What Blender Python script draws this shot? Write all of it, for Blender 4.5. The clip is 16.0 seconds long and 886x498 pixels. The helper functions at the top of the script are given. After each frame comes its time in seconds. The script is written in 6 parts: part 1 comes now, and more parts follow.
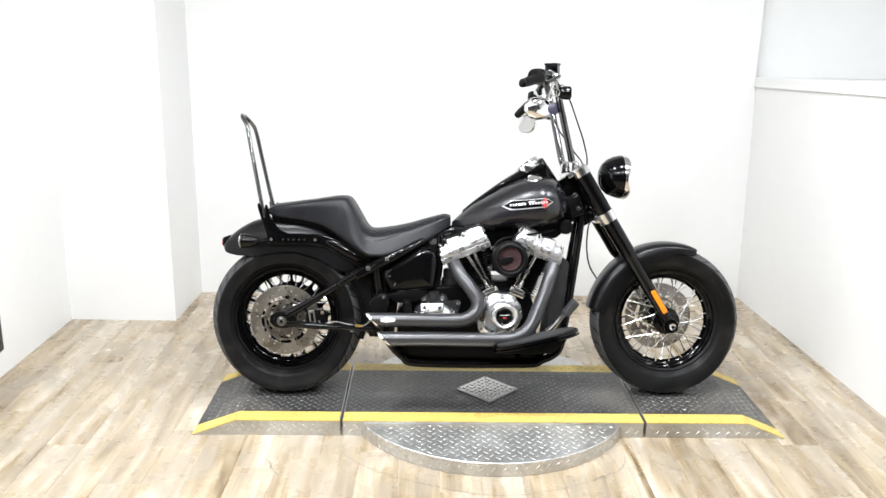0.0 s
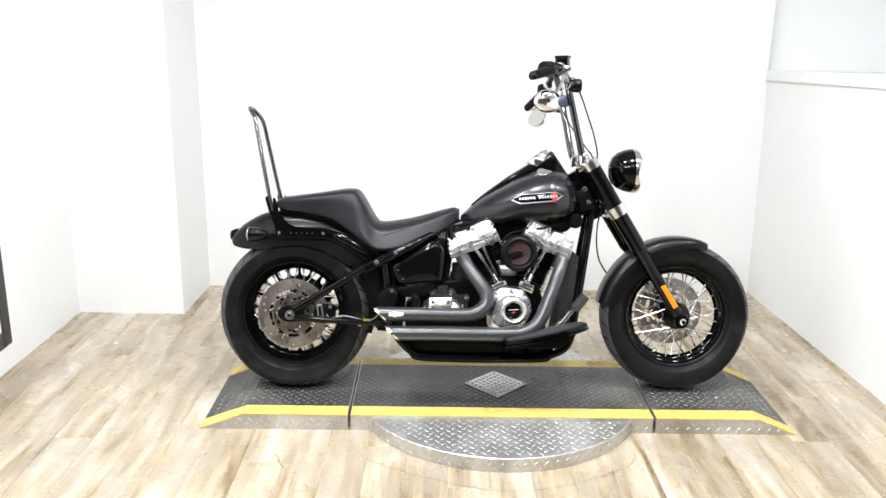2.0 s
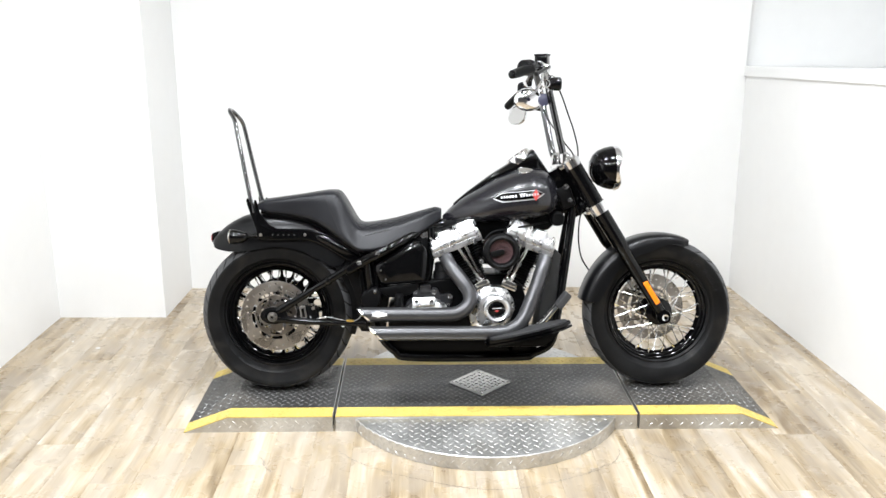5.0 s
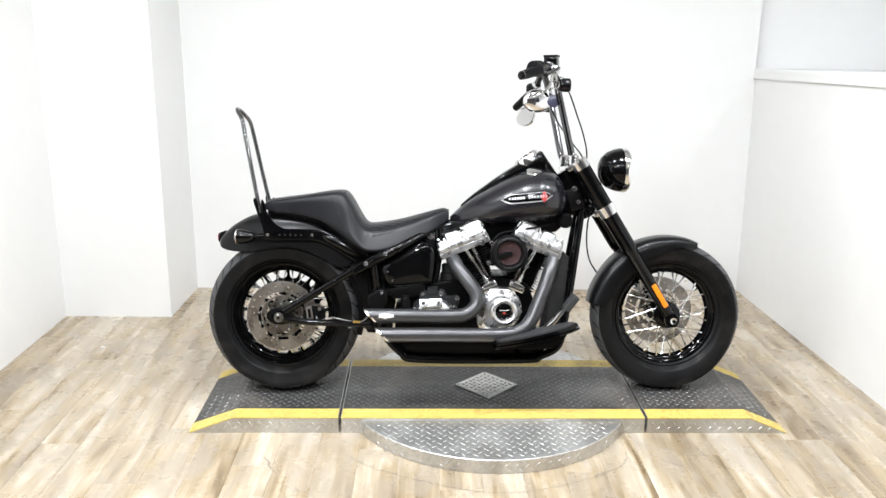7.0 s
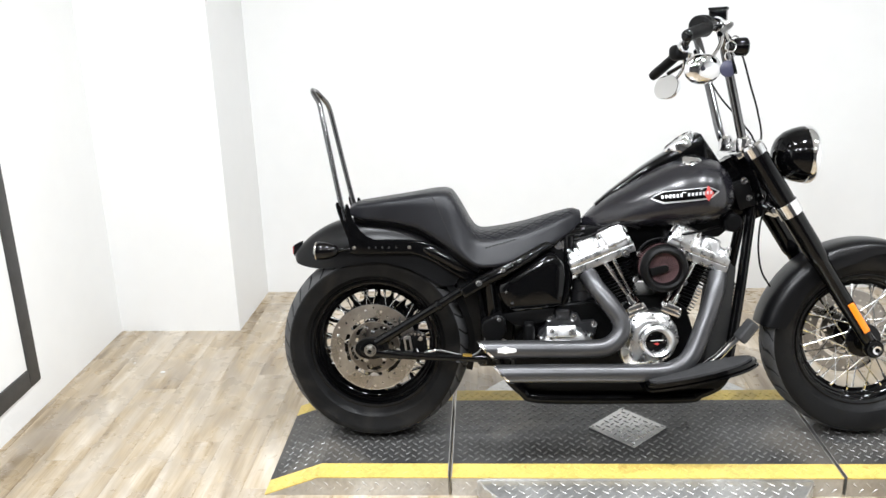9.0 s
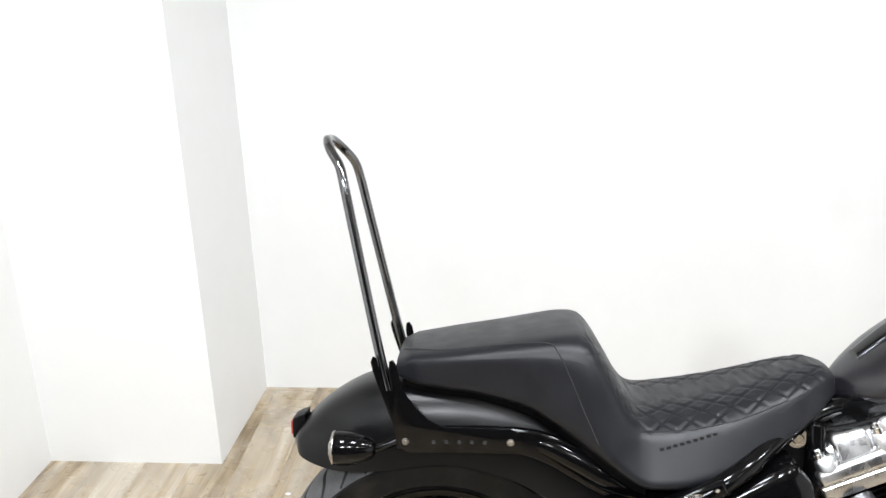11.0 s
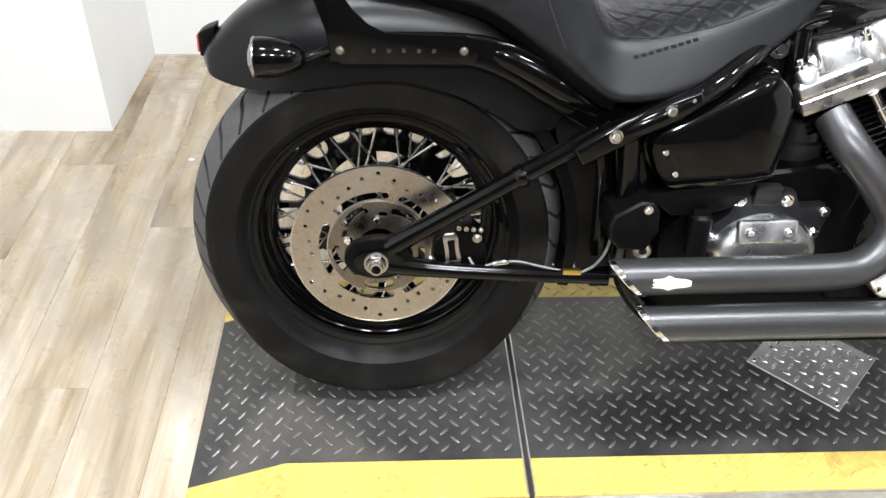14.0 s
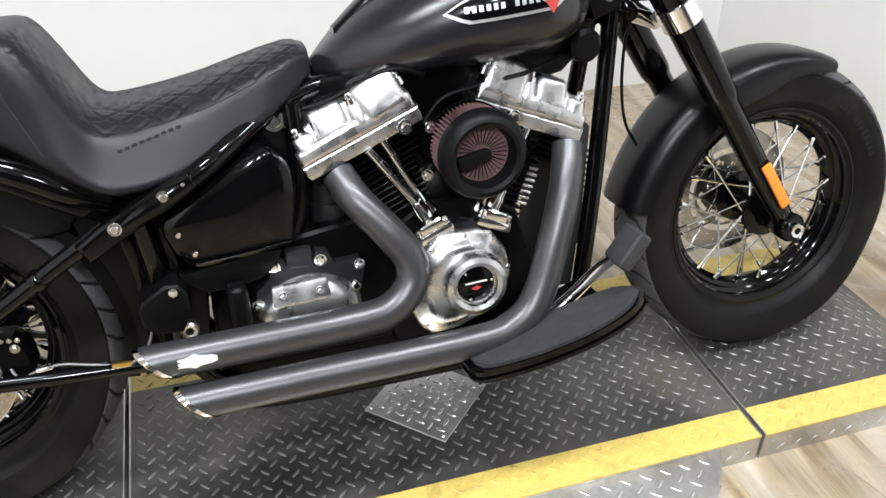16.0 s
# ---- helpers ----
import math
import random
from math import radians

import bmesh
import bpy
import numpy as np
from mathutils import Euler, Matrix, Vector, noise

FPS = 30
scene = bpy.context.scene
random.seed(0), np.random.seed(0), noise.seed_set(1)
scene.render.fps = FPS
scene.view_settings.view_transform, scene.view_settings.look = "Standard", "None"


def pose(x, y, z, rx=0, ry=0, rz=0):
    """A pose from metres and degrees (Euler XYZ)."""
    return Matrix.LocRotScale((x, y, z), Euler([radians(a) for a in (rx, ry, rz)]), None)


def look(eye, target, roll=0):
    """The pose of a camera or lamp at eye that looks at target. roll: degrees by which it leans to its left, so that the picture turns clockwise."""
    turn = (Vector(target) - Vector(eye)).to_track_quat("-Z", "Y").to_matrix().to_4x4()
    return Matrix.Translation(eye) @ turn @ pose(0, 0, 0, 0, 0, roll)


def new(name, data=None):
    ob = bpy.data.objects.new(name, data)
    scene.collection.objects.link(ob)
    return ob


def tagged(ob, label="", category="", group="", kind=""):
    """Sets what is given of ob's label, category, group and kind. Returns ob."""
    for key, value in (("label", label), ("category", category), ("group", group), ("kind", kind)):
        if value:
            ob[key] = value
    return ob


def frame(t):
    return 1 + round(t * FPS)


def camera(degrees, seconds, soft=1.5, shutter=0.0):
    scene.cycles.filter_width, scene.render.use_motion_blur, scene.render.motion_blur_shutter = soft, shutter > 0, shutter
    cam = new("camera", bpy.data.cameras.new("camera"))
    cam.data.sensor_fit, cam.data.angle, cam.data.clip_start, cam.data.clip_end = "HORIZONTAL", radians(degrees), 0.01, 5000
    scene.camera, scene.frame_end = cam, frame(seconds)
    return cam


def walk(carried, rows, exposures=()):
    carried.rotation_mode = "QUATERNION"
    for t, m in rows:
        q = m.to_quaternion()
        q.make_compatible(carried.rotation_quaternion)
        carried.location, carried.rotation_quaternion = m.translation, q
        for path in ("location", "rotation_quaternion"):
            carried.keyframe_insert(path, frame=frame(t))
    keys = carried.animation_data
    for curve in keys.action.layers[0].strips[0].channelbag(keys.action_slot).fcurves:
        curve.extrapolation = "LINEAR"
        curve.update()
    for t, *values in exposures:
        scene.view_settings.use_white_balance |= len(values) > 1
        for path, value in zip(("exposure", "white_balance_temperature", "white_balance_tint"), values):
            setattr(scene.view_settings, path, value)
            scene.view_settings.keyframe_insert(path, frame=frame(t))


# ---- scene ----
cam = camera(55.5, 16.0)
PATH = [
    (0, (-0.225, -3.37, 1.607), (-0.182, -1.44, 1.085), 1.0),
    (0.5, (-0.229, -3.371, 1.608), (-0.189, -1.443, 1.081), 1.3),
    (1, (-0.226, -3.366, 1.612), (-0.19, -1.437, 1.082), 1.1),
    (1.5, (-0.229, -3.356, 1.608), (-0.206, -1.429, 1.076), 0.8),
    (2, (-0.227, -3.349, 1.601), (-0.203, -1.423, 1.065), 1.0),
    (2.5, (-0.231, -3.343, 1.608), (-0.206, -1.417, 1.068), 0.4),
    (3, (-0.22, -3.328, 1.611), (-0.179, -1.402, 1.075), -0.4),
    (3.5, (-0.221, -3.332, 1.608), (-0.165, -1.406, 1.071), -0.3),
    (4, (-0.219, -3.347, 1.611), (-0.153, -1.423, 1.067), 0.4),
    (6.5, (-0.234, -3.345, 1.604), (-0.173, -1.419, 1.068), 0.5),
    (7, (-0.235, -3.33, 1.605), (-0.182, -1.404, 1.066), 0.8),
    (7.5, (-0.249, -3.312, 1.594), (-0.192, -1.387, 1.054), 0.9),
    (8, (-0.305, -3.229, 1.603), (-0.183, -1.314, 1.04), 0.3),
    (8.5, (-0.363, -2.992, 1.56), (-0.236, -1.08, 0.987), 0.3),
    (9, (-0.437, -2.595, 1.564), (-0.533, -0.695, 0.946), -1.5),
    (9.5, (-0.579, -2.216, 1.547), (-0.548, -0.321, 0.908), -2.6),
    (10, (-0.595, -1.79, 1.531), (-0.724, 0.116, 0.939), -5.0),
    (12.3, (-0.812, -1.108, 1.419), (-0.867, 0.655, 0.476), 1.4),
    (12.5, (-0.804, -1.112, 1.39), (-0.849, 0.616, 0.384), 1.3),
    (13, (-0.796, -1.12, 1.324), (-0.803, 0.518, 0.177), 1.9),
    (13.5, (-0.795, -1.139, 1.277), (-0.783, 0.42, 0.024), 2.2),
    (14, (-0.78, -1.151, 1.262), (-0.662, 0.416, 0.025), 2.3),
    (14.5, (-0.744, -1.173, 1.273), (-0.397, 0.381, 0.062), 2.4),
    (15, (-0.709, -1.167, 1.304), (-0.133, 0.318, 0.095), 4.2),
    (15.5, (-0.571, -1.202, 1.293), (0.093, 0.334, 0.198), 1.4),
    (16, (-0.297, -1.256, 1.315), (0.192, 0.331, 0.2), 0.0),
]
EXPOSURE = [(0, 0.08, 6350, 10), (4, 0.13, 6350, 10), (7, 0.0, 6350, 10), (10, 0.0, 6350, 10), (12.5, 0.10, 6350, 10), (14, 0.10, 6350, 10), (15, -0.02, 6350, 10), (16, -0.12, 6350, 10)]
walk(cam, [(t, look(eye, target, roll)) for t, eye, target, roll in PATH], EXPOSURE)
# ---- light ----
world = bpy.data.worlds.new("world")
world.use_nodes = True
world.node_tree.nodes["Background"].inputs[0].default_value = (0.9, 0.95, 1.0, 1)
world.node_tree.nodes["Background"].inputs[1].default_value = 0.15
scene.world = world


def ceiling_lamp(x, y, z, size, watts):
    data = bpy.data.lights.new("ceiling_spot_or_fill", "AREA")
    data.shape, data.size, data.energy, data.color = "DISK", size, watts, (0.95, 0.975, 1.0)
    ob = new("ceiling_spot_or_fill", data)
    ob.matrix_basis = pose(x, y, z)
    return ob


CEIL = 2.75
for lx, front, back in ((-1.2, 70, 24), (-0.4, 42, 33), (0.5, 15, 34), (1.4, 6, 21)):
    ceiling_lamp(lx, -2.4, CEIL - 0.06, 0.26, front)
    ceiling_lamp(lx, -0.65, CEIL - 0.06, 0.26, back)
# unseen fill lamp, added only to brighten the recess above the ledge
ceiling_lamp(2.5, -0.4, CEIL - 0.06, 0.26, 13)


# ---- materials ----
def material(name, colour, rough=0.5, metal=0.0, coat=0.0, grain=0.0, scale=20.0, bump=0.0, bump_scale=60.0, spec=0.5, rough_var=0.0):
    """A surface with variation of its colour and roughness at two scales, and fine relief."""
    m = bpy.data.materials.new(name)
    m.use_nodes = True
    t = m.node_tree
    b = t.nodes["Principled BSDF"]
    b.inputs["Roughness"].default_value, b.inputs["Metallic"].default_value = rough, metal
    b.inputs["Coat Weight"].default_value, b.inputs["Coat Roughness"].default_value = coat, 0.06
    b.inputs["Specular IOR Level"].default_value = spec
    co = t.nodes.new("ShaderNodeTexCoord")
    big = t.nodes.new("ShaderNodeTexNoise")
    big.inputs["Scale"].default_value, big.inputs["Detail"].default_value = scale, 6
    t.links.new(co.outputs["Object"], big.inputs["Vector"])
    fine = t.nodes.new("ShaderNodeTexNoise")
    fine.inputs["Scale"].default_value, fine.inputs["Detail"].default_value = scale * 9, 3
    t.links.new(co.outputs["Object"], fine.inputs["Vector"])
    both = t.nodes.new("ShaderNodeMath")
    both.operation = "ADD"
    t.links.new(big.outputs["Fac"], both.inputs[0])
    t.links.new(fine.outputs["Fac"], both.inputs[1])
    ramp = t.nodes.new("ShaderNodeMapRange")
    ramp.inputs[1].default_value, ramp.inputs[2].default_value = 0.6, 1.4
    ramp.inputs[3].default_value, ramp.inputs[4].default_value = 1 - grain, 1 + grain
    t.links.new(both.outputs[0], ramp.inputs[0])
    mix = t.nodes.new("ShaderNodeVectorMath")
    mix.operation = "SCALE"
    mix.inputs[0].default_value = colour
    t.links.new(ramp.outputs[0], mix.inputs["Scale"])
    t.links.new(mix.outputs[0], b.inputs["Base Color"])
    if rough_var:
        rr = t.nodes.new("ShaderNodeMapRange")
        rr.inputs[1].default_value, rr.inputs[2].default_value = 0.35, 0.65
        rr.inputs[3].default_value, rr.inputs[4].default_value = rough - rough_var, rough + rough_var
        t.links.new(big.outputs["Fac"], rr.inputs[0])
        t.links.new(rr.outputs[0], b.inputs["Roughness"])
    if bump:
        bn = t.nodes.new("ShaderNodeTexNoise")
        bn.inputs["Scale"].default_value, bn.inputs["Detail"].default_value = bump_scale, 4
        t.links.new(co.outputs["Object"], bn.inputs["Vector"])
        bp = t.nodes.new("ShaderNodeBump")
        bp.inputs["Strength"].default_value, bp.inputs["Distance"].default_value = bump, 0.002
        t.links.new(bn.outputs["Fac"], bp.inputs["Height"])
        t.links.new(bp.outputs[0], b.inputs["Normal"])
    return m


def dusty(m, colour, scale, lo, hi, amount):
    """Patches of another tone over a surface's own colour."""
    t = m.node_tree
    b = t.nodes["Principled BSDF"]
    src = b.inputs["Base Color"].links[0].from_socket
    co = t.nodes.new("ShaderNodeTexCoord")
    n = t.nodes.new("ShaderNodeTexNoise")
    n.inputs["Scale"].default_value, n.inputs["Detail"].default_value, n.inputs["Distortion"].default_value = scale, 6, 0.8
    t.links.new(co.outputs["Object"], n.inputs["Vector"])
    r = t.nodes.new("ShaderNodeMapRange")
    r.inputs[1].default_value, r.inputs[2].default_value, r.inputs[4].default_value = lo, hi, amount
    t.links.new(n.outputs["Fac"], r.inputs[0])
    mix = t.nodes.new("ShaderNodeMix")
    mix.data_type = "RGBA"
    mix.inputs["B"].default_value = (*colour, 1)
    t.links.new(r.outputs[0], mix.inputs["Factor"])
    t.links.new(src, mix.inputs["A"])
    t.links.new(mix.outputs["Result"], b.inputs["Base Color"])


WALL = material("white_wall_paint", (0.80, 0.80, 0.79), 0.6, grain=0.015, scale=1.3, bump=0.12, bump_scale=180)
# unseen ceiling, kept greyer than the walls to dim their upper parts
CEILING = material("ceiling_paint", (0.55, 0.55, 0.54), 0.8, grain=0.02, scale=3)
# dark tone for walls out of view, to dim reflections on the bike
UNSEEN_DARK = material("unseen_dark_dimmer", (0.08, 0.08, 0.082), 0.7, grain=0.1, scale=2)
DECK = material("worn_black_deck_coating", (0.037, 0.036, 0.035), 0.42, grain=0.5, scale=4, bump=0.3, bump_scale=350, rough_var=0.12, spec=0.55)
LUG_DARK = material("worn_deck_lugs", (0.17, 0.17, 0.165), 0.34, metal=0.55, grain=0.5, scale=5)
YELLOW = material("yellow_floor_paint", (0.60, 0.45, 0.115), 0.45, grain=0.2, scale=9, bump=0.2, bump_scale=200)
ALU_PLATE = material("aluminium_tread_plate", (0.58, 0.575, 0.56), 0.36, metal=0.8, grain=0.22, scale=8, rough_var=0.08)
SCUFF = material("floor_crack_grime", (0.16, 0.14, 0.12), 0.7, grain=0.4)
SEAM = material("floor_seam_dust", (0.22, 0.17, 0.11), 0.8, grain=0.3)
LUG_BRIGHT = material("polished_tread_lugs", (0.74, 0.73, 0.71), 0.25, metal=0.9, grain=0.15, scale=10)
GAP = material("dark_gap", (0.012, 0.012, 0.012), 0.8, grain=0.3)
TREAD = material("worn_tread_rubber", (0.068, 0.068, 0.070), 0.6, spec=0.35, grain=0.25, scale=18, bump=0.2, bump_scale=200)
RUBBER = material("tyre_rubber", (0.0040, 0.0040, 0.0042), 0.45, spec=0.17, grain=0.35, scale=12, bump=0.25, bump_scale=260, rough_var=0.1)
GLOSS = material("gloss_black_paint", (0.0016, 0.0016, 0.0018), 0.085, grain=0.1, spec=0.25)
TANK_PAINT = material("charcoal_satin_paint", (0.0085, 0.0082, 0.0105), 0.25, grain=0.12, scale=40, spec=0.55)
MATTE = material("satin_black_paint", (0.0032, 0.0032, 0.0036), 0.29, grain=0.15, scale=30, bump=0.05, bump_scale=900, spec=0.27)
CAST = material("black_cast_metal", (0.0014, 0.0014, 0.0015), 0.34, grain=0.25, scale=25, bump=0.25, bump_scale=300, spec=0.11)
PLASTIC = material("black_plastic", (0.0022, 0.0022, 0.0024), 0.40, grain=0.15, scale=30, bump=0.15, bump_scale=500, spec=0.13)
GEARBOX_BLACK = material("satin_black_casing", (0.010, 0.010, 0.011), 0.40, grain=0.25, scale=25, bump=0.2, bump_scale=300, spec=0.38)
LEATHER = material("black_seat_vinyl", (0.0058, 0.0060, 0.0080), 0.40, spec=0.31, grain=0.15, scale=25, bump=0.13, bump_scale=420, rough_var=0.04)
CERAMIC = material("dark_ceramic_exhaust", (0.078, 0.078, 0.081), 0.33, metal=0.7, grain=0.12, scale=18, bump=0.08, bump_scale=600)
CHROME = material("chrome", (0.82, 0.82, 0.83), 0.07, metal=1.0, grain=0.03)
HOSE = material("braided_hose_steel", (0.2, 0.2, 0.2), 0.45, metal=0.7, grain=0.4, scale=200)
POLISHED = material("polished_aluminium", (0.66, 0.66, 0.665), 0.30, metal=1.0, grain=0.12, scale=30, bump=0.05, bump_scale=150, rough_var=0.08)
STEEL = material("brushed_disc_steel", (0.44, 0.412, 0.375), 0.30, metal=1.0, grain=0.16, scale=14, rough_var=0.08)
CARRIER = material("grimy_disc_carrier_steel", (0.21, 0.19, 0.165), 0.36, metal=1.0, grain=0.3, scale=30, rough_var=0.1)
NUT_STEEL = material("zinc_plated_steel", (0.45, 0.44, 0.42), 0.28, metal=1.0, grain=0.15, scale=40)
SPOKE = material("spoke_steel", (0.7, 0.7, 0.7), 0.2, metal=1.0, grain=0.05)
ORANGE = material("amber_reflector", (0.9, 0.24, 0.01), 0.2, coat=0.6, grain=0.08, scale=60)
RED = material("red_filter_gauze", (0.15, 0.086, 0.088), 0.6, spec=0.12, grain=0.3, scale=60)
RED_DARK = material("dark_red_filter_cloth", (0.085, 0.018, 0.020), 0.6, spec=0.1, grain=0.3, scale=60)
RED_PAINT = material("red_badge_enamel", (0.40, 0.045, 0.04), 0.35, grain=0.1)
BADGE_SILVER = material("brushed_badge_silver", (0.42, 0.42, 0.42), 0.35, metal=0.6, grain=0.1, scale=60)
WHITE_BADGE = material("white_badge_metal", (0.8, 0.8, 0.78), 0.35, metal=0.3, grain=0.05)
PAD = material("grey_worn_rubber", (0.030, 0.030, 0.031), 0.6, grain=0.35, scale=30, bump=0.3, bump_scale=300, spec=0.3)
BRASS = material("gold_anodised_bracket", (0.65, 0.45, 0.12), 0.35, metal=1.0, grain=0.1)
FRAME_BLACK = material("dark_board_frame", (0.035, 0.034, 0.033), 0.5, grain=0.4, scale=25)
BOARD = material("white_ribbed_board", (0.82, 0.82, 0.82), 0.5, grain=0.02)
MIRROR = material("mirror_glass", (0.9, 0.9, 0.9), 0.02, metal=1.0)
BLACK_CHROME = material("black_chrome", (0.16, 0.16, 0.165), 0.09, metal=1.0, grain=0.05)
LENS = material("smoked_lens", (0.03, 0.03, 0.03), 0.05, coat=1.0)

dusty(DECK, (0.105, 0.094, 0.080), 2.6, 0.5, 0.68, 0.8)
dusty(RUBBER, (0.030, 0.026, 0.021), 7.0, 0.5, 0.72, 0.45)
dusty(STEEL, (0.30, 0.25, 0.19), 9.0, 0.5, 0.7, 0.35)
dusty(YELLOW, (0.36, 0.25, 0.06), 14.0, 0.58, 0.72, 0.7)
dusty(YELLOW, (0.10, 0.07, 0.03), 70.0, 0.66, 0.74, 0.6)
dusty(ALU_PLATE, (0.40, 0.38, 0.34), 3.5, 0.5, 0.65, 0.6)


def plank_material():
    m = material("oak_vinyl_plank", (0.5, 0.42, 0.32), 0.30, grain=0.1, scale=9, rough_var=0.07, spec=0.85)
    t = m.node_tree
    b = t.nodes["Principled BSDF"]
    co = t.nodes.new("ShaderNodeTexCoord")
    info = t.nodes.new("ShaderNodeObjectInfo")
    off = t.nodes.new("ShaderNodeVectorMath")
    off.operation = "SCALE"
    off.inputs[0].default_value = (13.7, 7.3, 3.1)
    t.links.new(info.outputs["Random"], off.inputs["Scale"])
    add = t.nodes.new("ShaderNodeVectorMath")
    t.links.new(co.outputs["Object"], add.inputs[0])
    t.links.new(off.outputs[0], add.inputs[1])
    stretch = t.nodes.new("ShaderNodeMapping")
    stretch.inputs["Scale"].default_value = (14, 1.6, 1)
    t.links.new(add.outputs[0], stretch.inputs["Vector"])
    n = t.nodes.new("ShaderNodeTexNoise")
    n.inputs["Scale"].default_value, n.inputs["Detail"].default_value, n.inputs["Distortion"].default_value = 1.0, 8, 0.6
    t.links.new(stretch.outputs[0], n.inputs["Vector"])
    fine = t.nodes.new("ShaderNodeMapping")
    fine.inputs["Scale"].default_value = (150, 5, 1)
    t.links.new(add.outputs[0], fine.inputs["Vector"])
    n2 = t.nodes.new("ShaderNodeTexNoise")
    n2.inputs["Scale"].default_value, n2.inputs["Detail"].default_value = 1.0, 5
    t.links.new(fine.outputs[0], n2.inputs["Vector"])
    ramp = t.nodes.new("ShaderNodeValToRGB")
    e = ramp.color_ramp.elements
    e[0].position, e[0].color = 0.28, (0.17, 0.118, 0.062, 1)
    e[1].position, e[1].color = 0.70, (0.58, 0.515, 0.42, 1)
    mid = ramp.color_ramp.elements.new(0.47)
    mid.color = (0.385, 0.30, 0.19, 1)
    # grey and tan clouds over the wood print
    cloud = t.nodes.new("ShaderNodeTexNoise")
    cloud.inputs["Scale"].default_value, cloud.inputs["Detail"].default_value, cloud.inputs["Distortion"].default_value = 4.5, 5, 1.2
    squash = t.nodes.new("ShaderNodeMapping")
    squash.inputs["Scale"].default_value = (1.6, 0.7, 1)
    t.links.new(add.outputs[0], squash.inputs["Vector"])
    t.links.new(squash.outputs[0], cloud.inputs["Vector"])
    cr = t.nodes.new("ShaderNodeMapRange")
    cr.inputs[1].default_value, cr.inputs[2].default_value = 0.42, 0.62
    t.links.new(cloud.outputs["Fac"], cr.inputs[0])
    grey = t.nodes.new("ShaderNodeMix")
    grey.data_type = "RGBA"
    grey.inputs["B"].default_value = (0.34, 0.29, 0.23, 1)
    half = t.nodes.new("ShaderNodeMath")
    half.operation = "MULTIPLY"
    half.inputs[1].default_value = 0.62
    t.links.new(cr.outputs[0], half.inputs[0])
    t.links.new(half.outputs[0], grey.inputs["Factor"])
    mix = t.nodes.new("ShaderNodeMath")
    mix.operation = "MULTIPLY_ADD"
    mix.inputs[1].default_value, mix.inputs[2].default_value = 0.3, -0.15
    t.links.new(n2.outputs["Fac"], mix.inputs[0])
    m2 = t.nodes.new("ShaderNodeMath")
    t.links.new(n.outputs["Fac"], m2.inputs[0])
    t.links.new(mix.outputs[0], m2.inputs[1])
    shift = t.nodes.new("ShaderNodeMapRange")
    shift.inputs[3].default_value, shift.inputs[4].default_value = -0.085, 0.075
    t.links.new(info.outputs["Random"], shift.inputs[0])
    m3 = t.nodes.new("ShaderNodeMath")
    t.links.new(m2.outputs[0], m3.inputs[0])
    t.links.new(shift.outputs[0], m3.inputs[1])
    t.links.new(m3.outputs[0], ramp.inputs["Fac"])
    t.links.new(ramp.outputs["Color"], grey.inputs["A"])
    t.links.new(grey.outputs["Result"], b.inputs["Base Color"])
    return m


PLANK = plank_material()


# ---- mesh helpers ----
def part(name, bm, mat, parent=None, label="", smooth=True, angle=35):
    """Links a bmesh as one mesh object under a thing or a part."""
    bmesh.ops.recalc_face_normals(bm, faces=bm.faces)
    me = bpy.data.meshes.new(name)
    if smooth:
        for f in bm.faces:
            f.smooth = True
        lim = radians(angle)
        for e in bm.edges:
            if len(e.link_faces) == 2 and e.calc_face_angle(0) > lim:
                e.smooth = False
    bm.to_mesh(me)
    bm.free()
    me.materials.append(mat)
    ob = new(name, me)
    if parent:
        ob.parent = parent
    if label:
        tagged(ob, label)
    return ob


def again(ob, m=None, parent=None):
    """Another object on the same mesh."""
    o = ob.copy()
    scene.collection.objects.link(o)
    if parent:
        o.parent = parent
    if m is not None:
        o.matrix_basis = m
    return o


def smooth_path(pts, n=8):
    """Catmull-Rom through the points (tuples of any length)."""
    p = np.array(pts, float)
    p = np.vstack([2 * p[0] - p[1], p, 2 * p[-1] - p[-2]])
    out = []
    for i in range(1, len(p) - 2):
        a, b, c, d = p[i - 1], p[i], p[i + 1], p[i + 2]
        for k in range(n):
            t = k / n
            out.append(0.5 * (2 * b + (c - a) * t + (2 * a - 5 * b + 4 * c - d) * t * t + (3 * b - a - 3 * c + d) * t ** 3))
    out.append(p[-2])
    return np.array(out)


def skin(bm, rings, closed=False, caps=True):
    """Faces between rings of equal length."""
    vs = [[bm.verts.new(tuple(p)) for p in r] for r in rings]
    n = len(vs[0])
    for a, b in zip(vs, vs[1:] + (vs[:1] if closed else [])):
        for i in range(n):
            bm.faces.new((a[i], a[(i + 1) % n], b[(i + 1) % n], b[i]))
    if caps and not closed:
        bm.faces.new(vs[0][::-1])
        bm.faces.new(vs[-1])
    return vs


